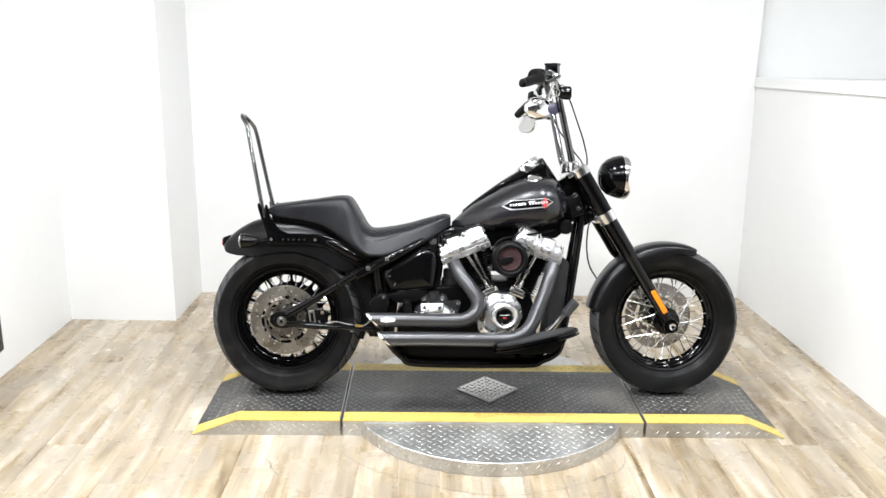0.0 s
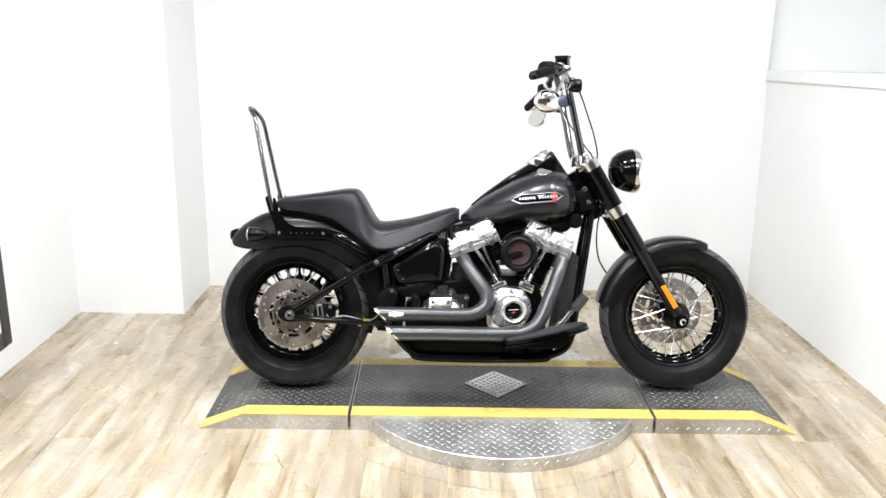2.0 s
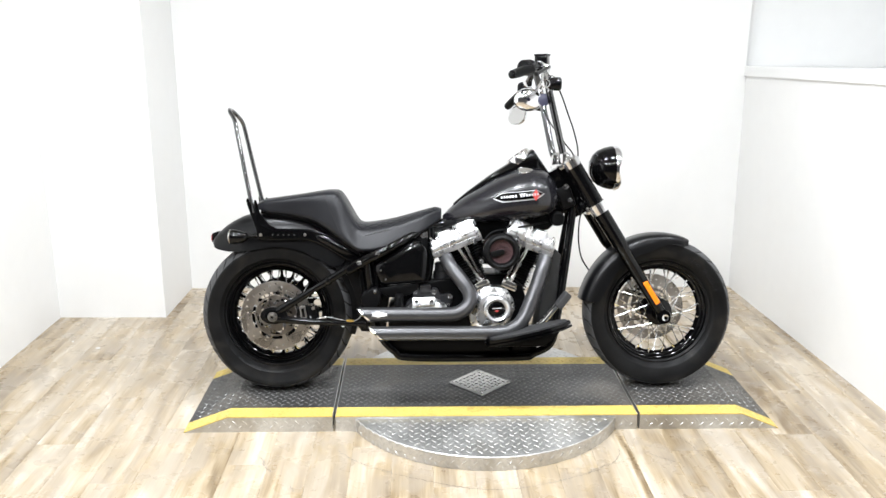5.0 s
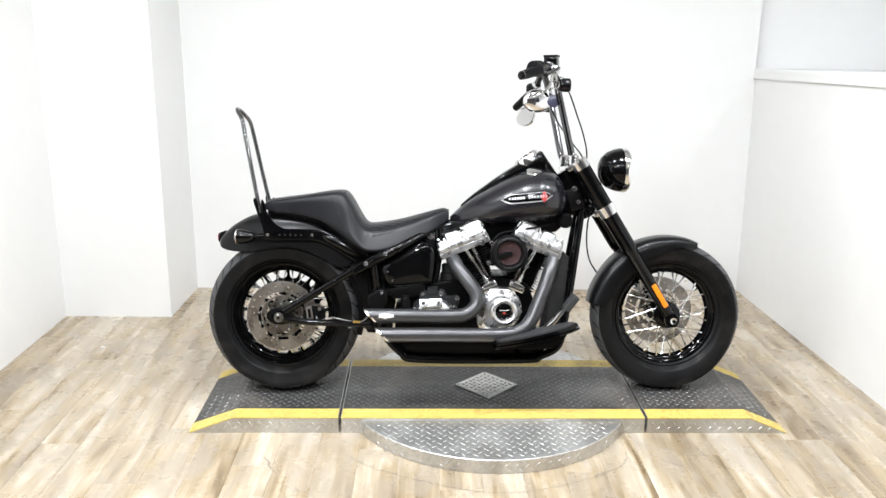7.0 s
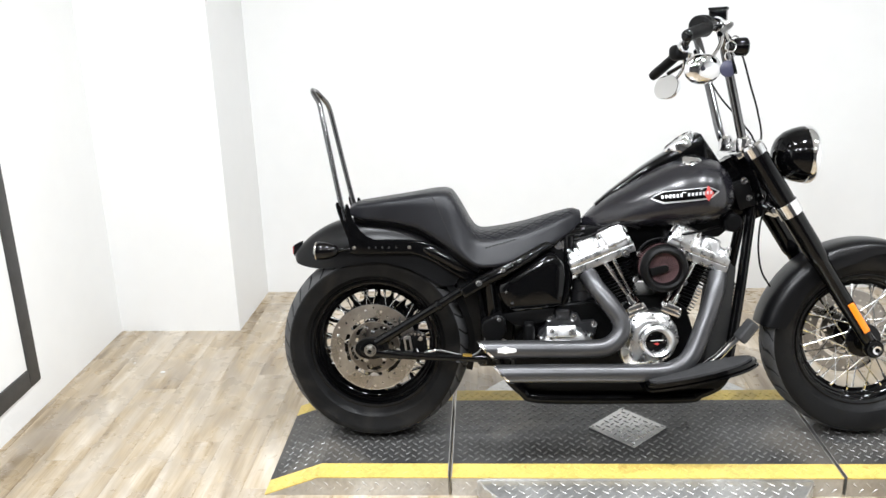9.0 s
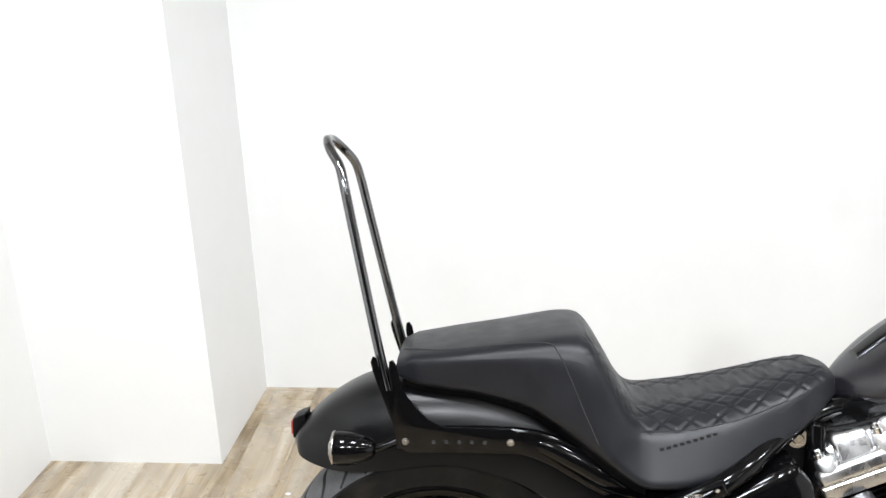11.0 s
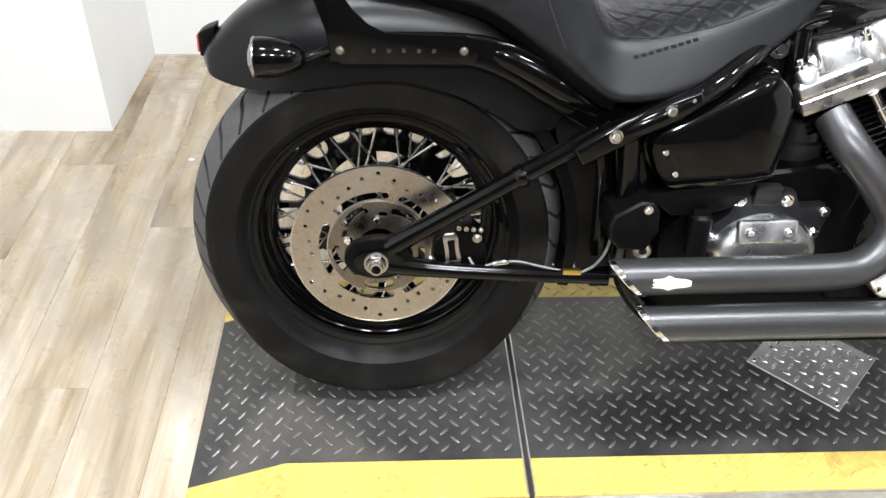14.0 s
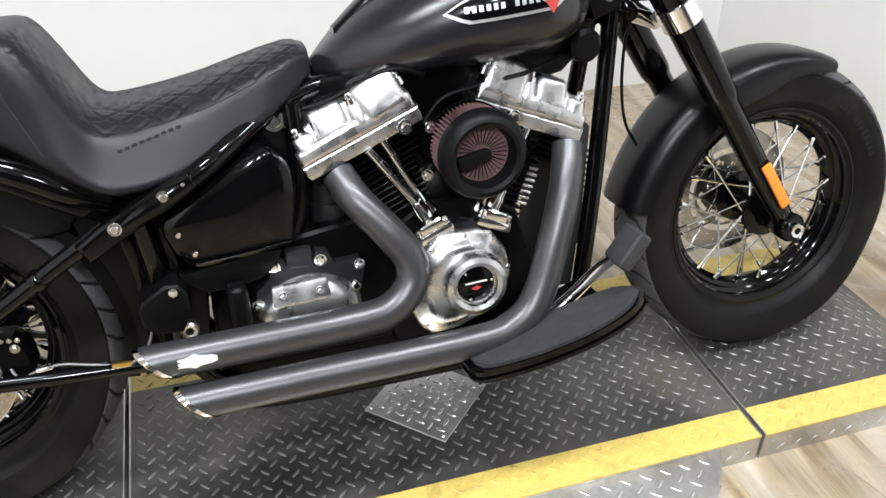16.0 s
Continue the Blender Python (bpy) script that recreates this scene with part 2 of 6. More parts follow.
def tube(bm, pts, r, seg=14, n=8, straight=False, cut=None):
    """A round tube along the points; r is one radius or one for each point. cut: a lean of the first ring (x by z)."""
    q = np.array(pts, float)
    rr = np.full(len(q), r) if np.isscalar(r) else np.array(r, float)
    path = np.column_stack([q, rr])
    if not straight:
        path = smooth_path(path, n)
    rings, up = [], None
    for i, row in enumerate(path):
        d = path[min(i + 1, len(path) - 1), :3] - path[max(i - 1, 0), :3]
        d = Vector(d).normalized()
        if up is None:
            up = Vector((0, 1, 0)) if abs(d.y) < 0.9 else Vector((0, 0, 1))
        u = (up - d * up.dot(d)).normalized()
        v = d.cross(u)
        up = u
        ring = []
        for k in range(seg):
            a = 2 * math.pi * k / seg
            p = Vector(row[:3]) + (u * math.cos(a) + v * math.sin(a)) * row[3]
            if cut and i == 0:
                p.x += cut * (row[2] - p.z)
            ring.append(p)
        rings.append(ring)
    skin(bm, rings)
    return bm


def lathe(bm, profile, centre=(0, 0, 0), axis="y", seg=48, closed=False):
    """Turns (radius, along) pairs round an axis."""
    c = Vector(centre)
    rings = []
    for k in range(seg):
        a = 2 * math.pi * k / seg
        ca, sa = math.cos(a), math.sin(a)
        ring = []
        for r, h in profile:
            v = {"y": (r * ca, h, r * sa), "x": (h, r * ca, r * sa), "z": (r * ca, r * sa, h)}[axis]
            ring.append(c + Vector(v))
        rings.append(ring)
    vs = [[bm.verts.new(p) for p in r] for r in rings]
    n = len(profile)
    for a, b in zip(vs, vs[1:] + vs[:1]):
        for i in range(n if closed else n - 1):
            bm.faces.new((a[i], a[(i + 1) % n], b[(i + 1) % n], b[i]))
    bmesh.ops.remove_doubles(bm, verts=bm.verts, dist=1e-6)
    return bm


def box(bm, sx, sy, sz, m, bevel=0.0, seg=2):
    r = bmesh.ops.create_cube(bm, size=1.0, matrix=m @ Matrix.Diagonal((sx, sy, sz, 1)))
    if bevel:
        edges = list({e for v in r["verts"] for e in v.link_edges})
        bmesh.ops.bevel(bm, geom=edges, offset=bevel, segments=seg, affect="EDGES", profile=0.6)
    return bm


def slab(bm, outline, y0, y1, bevel=0.0, seg=2):
    """A plate with an outline in x and z, from y0 to y1."""
    a = [bm.verts.new((x, y0, z)) for x, z in outline]
    b = [bm.verts.new((x, y1, z)) for x, z in outline]
    fs = [bm.faces.new(a), bm.faces.new(b[::-1])]
    n = len(a)
    for i in range(n):
        fs.append(bm.faces.new((a[i], b[i], b[(i + 1) % n], a[(i + 1) % n])))
    bmesh.ops.recalc_face_normals(bm, faces=fs)
    if bevel:
        edges = list({e for f in fs[:2] for e in f.edges})
        bmesh.ops.bevel(bm, geom=edges, offset=bevel, segments=seg, affect="EDGES", profile=0.6)
    return bm


def strip(path, n=6):
    """The outline of a band along (x, z, half width) points."""
    p = smooth_path(path, n)
    left, right = [], []
    for i, (x, z, w) in enumerate(p):
        d = p[min(i + 1, len(p) - 1), :2] - p[max(i - 1, 0), :2]
        d = d / np.linalg.norm(d)
        left.append((x - d[1] * w, z + d[0] * w))
        right.append((x + d[1] * w, z - d[0] * w))
    return left + right[::-1]


def polar_plate(bm, r0, r1, nr, na, hole, y, thick, centre):
    """A round plate in x and z with openings where hole(r, angle) is true."""
    c = Vector(centre)
    vs = {}

    def v(i, j):
        j %= na
        if (i, j) not in vs:
            r, a = r0 + (r1 - r0) * i / nr, 2 * math.pi * j / na
            vs[i, j] = bm.verts.new(c + Vector((r * math.cos(a), y, r * math.sin(a))))
        return vs[i, j]

    fs = []
    for i in range(nr):
        for j in range(na):
            r, a = r0 + (r1 - r0) * (i + 0.5) / nr, 2 * math.pi * (j + 0.5) / na
            if not hole(r, a):
                fs.append(bm.faces.new((v(i, j), v(i + 1, j), v(i + 1, j + 1), v(i, j + 1))))
    ex = bmesh.ops.extrude_face_region(bm, geom=fs)
    bmesh.ops.translate(bm, verts=[g for g in ex["geom"] if isinstance(g, bmesh.types.BMVert)], vec=(0, thick, 0))
    return bm


def interp(x, table):
    xs, ys = zip(*table)
    return float(np.interp(x, xs, ys))


def sm(x, table):
    """A smooth curve through (x, y) pairs."""
    xs, ys = np.array(table).T
    x = min(max(x, xs[0]), xs[-1])
    i = int(min(np.searchsorted(xs, x, side="right") - 1, len(xs) - 2))
    d = np.gradient(ys, xs)
    h = xs[i + 1] - xs[i]
    t = (x - xs[i]) / h
    return float((2 * t ** 3 - 3 * t * t + 1) * ys[i] + (t ** 3 - 2 * t * t + t) * h * d[i] + (3 * t * t - 2 * t ** 3) * ys[i + 1] + (t ** 3 - t * t) * h * d[i + 1])


# ---- the room ----
def wall(name, a, b, z0, z1, thick, label, mat=WALL):
    """An upright wall from a to b (x, y), its thickness to the right of that way."""
    d = (Vector(b) - Vector(a)).normalized()
    nrm = Vector((d.y, -d.x)) * thick
    bm = bmesh.new()
    q = [Vector(a), Vector(b), Vector(b) + nrm, Vector(a) + nrm]
    skin(bm, [[(p.x, p.y, z0) for p in q], [(p.x, p.y, z1) for p in q]])
    return tagged(part(name, bm, mat, smooth=False), label, "wall", kind="structure")


ROOM_Y0 = -5.2
MID_Y = -2.6
wall("wall_back", (1.66, 1.512), (-1.6, 1.512), -0.1, CEIL, 0.12, "smooth white painted back wall behind the motorcycle")
wall("wall_left", (-2.150, 1.022), (-2.191, MID_Y), -0.1, CEIL, 0.12, "smooth white painted side wall with a framed board")
# unseen dark walls, added to cut the light reflected on the bike
wall("wall_left_dimmer", (-2.191, MID_Y), (-2.21, ROOM_Y0), -0.1, CEIL, 0.12, "unseen dark wall added to dim reflections", UNSEEN_DARK)
wall("wall_front", (-2.45, ROOM_Y0), (3.4, ROOM_Y0), -0.1, CEIL, 0.12, "unseen dark wall that closes the room and dims reflections", UNSEEN_DARK)
LEDGE, RISE = 1.322, 0.045


def ledge_z(y):
    """Height of the half wall's top, which rises gently towards the showroom."""
    return LEDGE + RISE * (1.513 - y)


RIGHT = [(0, 1.513), (0.151, MID_Y), (1.604, MID_Y), (1.604, 1.95), (0, 1.95)]
bm = bmesh.new()
skin(bm, [[(1.696 + x, y, -0.1) for x, y in RIGHT], [(1.668 + x, y, ledge_z(y) - 0.001) for x, y in RIGHT]])
tagged(part("wall_right", bm, WALL, smooth=False), "white painted half-height wall with a wide ledge on top", "wall", kind="structure")
# unseen dark half wall, added for the same dimming
bm = bmesh.new()
skin(bm, [[(x, y, -0.1 if low else ledge_z(y)) for x, y in ((1.845, MID_Y), (1.944, ROOM_Y0), (3.3, ROOM_Y0), (3.3, MID_Y))] for low in (True, False)])
tagged(part("wall_right_dimmer", bm, UNSEEN_DARK, smooth=False), "unseen dark half-height wall added to dim reflections", "wall", kind="structure")
bm = bmesh.new()
skin(bm, [[(x + d, y, ledge_z(y) + z) for x, y in ((1.656, 1.511), (1.807, MID_Y), (3.28, MID_Y), (3.28, 1.590), (1.70, 1.590))] for z, d in ((-0.050, 0), (0.0, 0), (0.004, 0.004))])
tagged(part("ledge_board", bm, WALL, smooth=False), "white painted cap board along the half wall", "ledge", kind="structure")
wall("wall_recess_back", (3.3, 1.60), (1.66, 1.60), LEDGE - 0.1, CEIL, 0.12, "white wall behind the wide ledge")
wall("wall_recess_end", (3.3, ROOM_Y0), (3.3, 1.95), LEDGE - 0.1, CEIL, 0.12, "plain wall that closes the recess")
bm = bmesh.new()
skin(bm, [[(-2.150, 1.010, z), (-1.583, 1.005, z), (-1.568, 1.64, z), (-2.3, 1.64, z), (-2.3, 1.022, z)] for z in (-0.1, CEIL)])
tagged(part("wall_column", bm, WALL, smooth=False), "white boxed-in column in the room's corner", "column", kind="structure")
bm = bmesh.new()
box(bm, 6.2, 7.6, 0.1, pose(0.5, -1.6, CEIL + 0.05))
tagged(part("ceiling", bm, CEILING, smooth=False), "plain unseen ceiling, greyer than the walls to dim them", "ceiling", kind="structure")
bm = bmesh.new()
box(bm, 5.2, 7.4, 0.1, pose(0, -1.8, -0.056))
floor = tagged(part("floor", bm, SEAM, smooth=False), "light oak vinyl plank floor with worn sheen", "floor", kind="structure")

bm = bmesh.new()
skin(bm, [[(1.66, 1.516, z), (1.75, 1.516, z), (1.75, 1.632, z), (1.66, 1.632, z)] for z in (-0.1, LEDGE - 0.001)])
tagged(part("wall_corner", bm, WALL, smooth=False), "white painted wall corner under the ledge", "wall", kind="structure")

# the board on the left wall
board = tagged(new("framed_board"), "white ribbed board in a dark frame on the wall", "board")
board.matrix_basis = pose(-2.185, 0.285, 0.115, 0, 0, 0.35)
bm = bmesh.new()
box(bm, 0.012, 1.38, 1.1, pose(0.008, -0.745, 0.6))
part("panel", bm, BOARD, board, smooth=False)
bm = bmesh.new()
box(bm, 0.004, 1.30, 0.006, pose(0, 0, 0))
rib = part("rib", bm, BOARD, board, smooth=False)
for i in range(44):
    (rib if i == 0 else again(rib)).matrix_basis = pose(0.015, -0.745, 0.090 + i * 0.0235)
for n_, (sy, sz, y, z) in {"frame_side": (0.075, 1.2, -0.0375, 0.6), "frame_bottom": (1.34, 0.075, -0.745, 0.0375)}.items():
    for far in (0, 1):
        bm = bmesh.new()
        yy, zz = (y if not far or n_ != "frame_side" else -1.4525), (z if not far or n_ == "frame_side" else 1.1625)
        box(bm, 0.035, sy, sz, pose(0.014, yy, zz), 0.006)
        part("frame_side" if n_ == "frame_side" else "frame_rail", bm, FRAME_BLACK, board)

# ---- the display ramp ----
DECK_Z = 0.068
Y0, Y1 = -0.309, 0.270
STRIPE = 0.078


def deck_z(x):
    return interp(x, [(-1.143, 0.004), (-0.968, DECK_Z), (1.085, DECK_Z), (1.237, 0.004)])


def lug_mesh(name, spots, size, mat):
    """Long rounded tread marks, low and domed."""
    ln, wd, ht = size
    rim = [(ln * math.copysign(abs(math.cos(q)) ** 0.9, math.cos(q)), wd * math.sin(q) * (1 - 0.25 * math.cos(q) ** 2)) for q in np.linspace(0, 2 * math.pi, 10, endpoint=False)]
    base = [(x, y, -0.0008) for x, y in rim] + [(x * 0.82, y * 0.62, ht * 0.75) for x, y in rim] + [(-ln * 0.45, 0, ht), (ln * 0.45, 0, ht)]
    faces = [(i, (i + 1) % 10, 10 + (i + 1) % 10, 10 + i) for i in range(10)]
    faces += [(10 + i, 10 + (i + 1) % 10, 21) for i in (8, 9, 0, 1)] + [(10 + i, 10 + (i + 1) % 10, 20) for i in (3, 4, 5, 6)] + [(12, 13, 20, 21), (17, 18, 21, 20)]
    vs, fs = [], []
    for m in spots:
        k = len(vs)
        vs += [tuple(m @ Vector(b)) for b in base]
        fs += [tuple(k + i for i in f) for f in faces]
    me = bpy.data.meshes.new(name)
    me.from_pydata(vs, [], fs)
    for f in me.polygons:
        f.use_smooth = True
    me.materials.append(mat)
    return me


def lugs(name, spots, size, mat, parent, single=0):
    """Raised tread marks: those nearest the front edge as pieces on one mesh, the rest joined."""
    spots = sorted(spots, key=lambda m: (round(m.translation.y, 3), m.translation.x))
    if single:
        me = lug_mesh("tread_lug", [Matrix()], size, mat)
        for m in spots[:single]:
            ob = new("tread_lug", me)
            ob.parent = parent
            ob.matrix_basis = m
    if spots[single:]:
        ob = new(name, lug_mesh(name, spots[single:], size, mat))
        ob.parent = parent
        tagged(ob, kind="stuff")


def tread_grid(pitch, reach):
    """Places and turns of tread lugs, each pointing at the middle of its neighbours."""
    q = pitch / math.sqrt(2)
    n = int(reach / q) + 1
    return [((i - j) * q, (i + j) * q, 45 if (i + j) % 2 else -45) for i in range(-n, n + 1) for j in range(-n, n + 1)]


def deck_spots(x0, x1, y0, y1, pitch=0.0264, edge=0.009):
    out = []
    for x, y, turn in tread_grid(pitch, 1.4):
        if x0 + edge < x < x1 - edge and y0 + edge < y < y1 - edge:
            slope = math.degrees(math.atan2(deck_z(x + 0.01) - deck_z(x - 0.01), 0.02))
            out.append(pose(x, y, deck_z(x), 0, -slope, 0) @ pose(0, 0, 0, 0, 0, turn))
    return out


def ramp_section(x0, x1, label):
    thing = tagged(new("ramp_section"), label, "ramp", group="display ramp sections")
    xs = sorted({x0, x1} | {x for x in (-0.968, 1.085) if x0 < x < x1})

    def sheet(y0, y1, lift, drop):
        bm = bmesh.new()
        skin(bm, [[(x, y0, deck_z(x) + lift), (x, y1, deck_z(x) + lift), (x, y1, max(deck_z(x) - drop, 0.0)), (x, y0, max(deck_z(x) - drop, 0.0))] for x in xs])
        return bm

    part("deck", sheet(Y0 + STRIPE, Y1 - STRIPE, 0, 0.1), DECK, thing, "worn black tread-plate deck", smooth=False)
    for y0, y1 in ((Y0, Y0 + STRIPE), (Y1 - STRIPE, Y1)):
        part("yellow_edge", sheet(y0, y1, 0.0, 0.004), YELLOW, thing, "yellow painted edge stripe", smooth=False)
        part("side_plate", sheet(y0 + 0.002, y1 - 0.002, -0.0045, 0.1), ALU_PLATE, thing, "bright aluminium tread plate", smooth=False)
    lugs("deck_relief", deck_spots(x0, x1, Y0 + STRIPE, Y1 - STRIPE), (0.0121, 0.0036, 0.0024), LUG_DARK, thing, 300)
    lugs("stripe_relief", deck_spots(x0, x1, Y0, Y0 + STRIPE) + deck_spots(x0, x1, Y1 - STRIPE, Y1), (0.0120, 0.0035, 0.0022), YELLOW, thing)
    side = []
    for x, z, turn in tread_grid(0.0290, 1.4):
        if x0 + 0.012 < x < x1 - 0.012 and 0.009 < z < deck_z(x) - 0.010:
            side.append(pose(x, Y0 + 0.002, z, 90, 0, 0) @ pose(0, 0, 0, 0, 0, turn))
    for x in (x0, x1):
        if abs(x) < 1:
            bm = bmesh.new()
            box(bm, 0.0026, Y1 - Y0 - 0.004, 0.06, pose(x + (0.0012 if x == x0 else -0.0012), (Y0 + Y1) / 2, DECK_Z - 0.0285))
            part("edge_bar", bm, ALU_PLATE, thing, "worn bare metal end edge", smooth=False)
    lugs("side_relief", side, (0.012, 0.0032, 0.0022), ALU_PLATE, thing)
    return thing


ramp_section(-1.143, -0.5545, "black tread-plate ramp section with yellow edges, sloping down")
ramp_section(-0.5455, 0.6615, "flat black tread-plate platform with yellow edges and worn centre")
ramp_section(0.6705, 1.237, "black tread-plate end ramp with yellow edges")

turntable = tagged(new("turntable"), "round bright aluminium tread-plate turntable under the ramp", "turntable")
TC, TR, TH = (0.054, -0.029), 0.588, 0.056
bm = bmesh.new()
lathe(bm, [(0, 0.0), (TR, 0.0), (TR, TH - 0.003), (TR - 0.003, TH), (0, TH)], (*TC, 0), "z", 128)
part("plate", bm, ALU_PLATE, turntable)
spots = []
for x, y, turn in tread_grid(0.0300, 0.9):
    if math.hypot(x, y) < TR - 0.015 and not Y0 - 0.008 <= TC[1] + y <= Y1 + 0.008:
        spots.append(pose(TC[0] + x, TC[1] + y, TH, 0, 0, turn))
lugs("plate_relief", spots, (0.0135, 0.0034, 0.002), ALU_PLATE, turntable, 300)
spots = []
for k in range(176):
    a = 2 * math.pi * k / 176
    for j in ((0,) if k % 2 else (0, 1)):
        spots.append(Matrix.Translation((TC[0] + TR * math.cos(a), TC[1] + TR * math.sin(a), (0.028 if k % 2 else 0.0085 + j * 0.039))) @ pose(0, 0, 0, 0, 0, math.degrees(a) + 90) @ pose(0, 0, 0, 90, 0, 0) @ pose(0, 0, 0, 0, 0, 45 if k % 2 else -45))
lugs("rim_relief", spots, (0.0125, 0.0032, 0.002), ALU_PLATE, turntable)

cover = tagged(new("cover_plate"), "square aluminium tread-plate cover set diagonally on the deck", "cover plate")
cover.matrix_basis = pose(0.051, -0.010, DECK_Z + 0.0025, 0, 0, 45)
bm = bmesh.new()
box(bm, 0.188, 0.188, 0.004, pose(0, 0, 0.002), 0.001, 1)
plate = part("plate", bm, ALU_PLATE, cover)
lugs("cover_relief", [pose(i * 0.0236, j * 0.0236, 0.004, 0, 0, 0 if (i + j) % 2 else 90) for i in range(-3, 4) for j in range(-3, 4)], (0.0120, 0.0036, 0.0022), LUG_BRIGHT, cover, 90)
for sx in (-1, 1):
    for sy in (-1, 1):
        bm = bmesh.new()
        lathe(bm, [(0.0, 0.0035), (0.003, 0.0035), (0.0045, 0.002), (0.0045, 0)], (sx * 0.084, sy * 0.084, 0.004), "z", 10)
        part("screw", bm, SPOKE, cover)


# thin cracks and scuffs in the floor covering round the turntable
random.seed(7)


def crack(pts, width, label):
    """A thin, uneven dark line lying on the floor."""
    p = smooth_path(pts, 14)
    vs, fs = [], []
    for i, (x, y) in enumerate(p):
        d = p[min(i + 1, len(p) - 1)] - p[max(i - 1, 0)]
        d = d / np.linalg.norm(d)
        w = width * random.uniform(0.25, 1.0)
        jx, jy = random.uniform(-0.003, 0.003), random.uniform(-0.003, 0.003)
        vs += [(x + jx - d[1] * w, y + jy + d[0] * w, 0.0006), (x + jx + d[1] * w, y + jy - d[0] * w, 0.0006)]
        if i:
            k = 2 * i
            fs.append((k - 2, k - 1, k + 1, k))
    me = bpy.data.meshes.new("floor_crack")
    me.from_pydata(vs, [], fs)
    me.materials.append(SCUFF)
    ob = new("floor_crack", me)
    tagged(ob, label, "crack", kind="structure")


ring = [(0.06 + (0.73 + 0.01 * math.sin(5 * a)) * math.cos(a), -0.02 + (0.71 + 0.012 * math.sin(7 * a)) * math.sin(a)) for a in np.linspace(radians(-142), radians(-58), 12)]
crack(ring, 0.0016, "thin dark crack in the floor curving round the turntable")
crack([(0.40, -0.635), (0.45, -0.60), (0.50, -0.572), (0.54, -0.52), (0.555, -0.46)], 0.0016, "thin dark crack in the floor beside the ramp")
crack([(-0.815, -0.50), (-0.79, -0.53), (-0.785, -0.56), (-0.75, -0.61)], 0.0022, "short dark crack in the floor covering")
crack([(-0.67, -0.70), (-0.655, -0.745), (-0.70, -0.77)], 0.0015, "short dark crack in the floor covering")
crack([(0.66, -0.50), (0.69, -0.527), (0.74, -0.562)], 0.0020, "short dark crack in the floor covering")
crack([(0.80, -0.36), (0.84, -0.43), (0.86, -0.52), (0.93, -0.60)], 0.0014, "thin crack in the floor beside the ramp")

for x, y, w in ((-1.797, 0.573, 0.016), (-1.951, 0.661, 0.009), (-1.332, 0.853, 0.012)):
    bm = bmesh.new()
    rim = [(w * random.uniform(0.5, 1.0) * math.cos(q), w * random.uniform(0.3, 0.7) * math.sin(q)) for q in np.linspace(0, 2 * math.pi, 9, endpoint=False)]
    skin(bm, [[(x + u, y + v, z) for u, v in rim] for z in (0.0, 0.0012)])
    tagged(part("paint_speck", bm, WALL, smooth=False), "small chip of white paint on the floor", "speck", kind="structure")

# ---- the motorcycle ----
# Its own axes: x ahead, y to its left, z up; it leans on its side stand, away from the camera.
moto = tagged(new("motorcycle"), "satin black cruiser motorcycle leaning on its side stand on the ramp", "motorcycle")
moto.matrix_basis = pose(0.002, 0, DECK_Z + 0.002, -10, 0, 0) @ Matrix.Diagonal((0.988, 1, 1, 1))
RW, FW = Vector((-0.815, 0, 0.312)), Vector((0.816, 0, 0.314))

bm = bmesh.new()
lathe(bm, [(0, 0.0055), (0.0045, 0.0055), (0.0062, 0.0035), (0.0062, 0), (0.0085, 0), (0.0085, -0.003)], axis="y", seg=12)
bmesh.ops.scale(bm, verts=bm.verts, vec=(1, -1, 1))
BOLT = part("bolt", bm, CHROME, moto)
DARK_BOLT = again(BOLT)
DARK_BOLT.data = BOLT.data.copy()
DARK_BOLT.data.materials[0] = STEEL
DARK_BOLT.matrix_basis = pose(-0.40, -0.12, 0.30)
BOLT_USED = []


def bolt(x, y, z, size=1.0, parent=None, m=None, dark=False):
    """A domed bolt whose head looks to the bike's right."""
    b = again(DARK_BOLT) if dark else BOLT if not BOLT_USED else again(BOLT)
    BOLT_USED.append(1)
    b.parent = parent or moto
    b.matrix_basis = pose(x, y, z) @ (m or Matrix()) @ Matrix.Scale(size, 4)
    return b


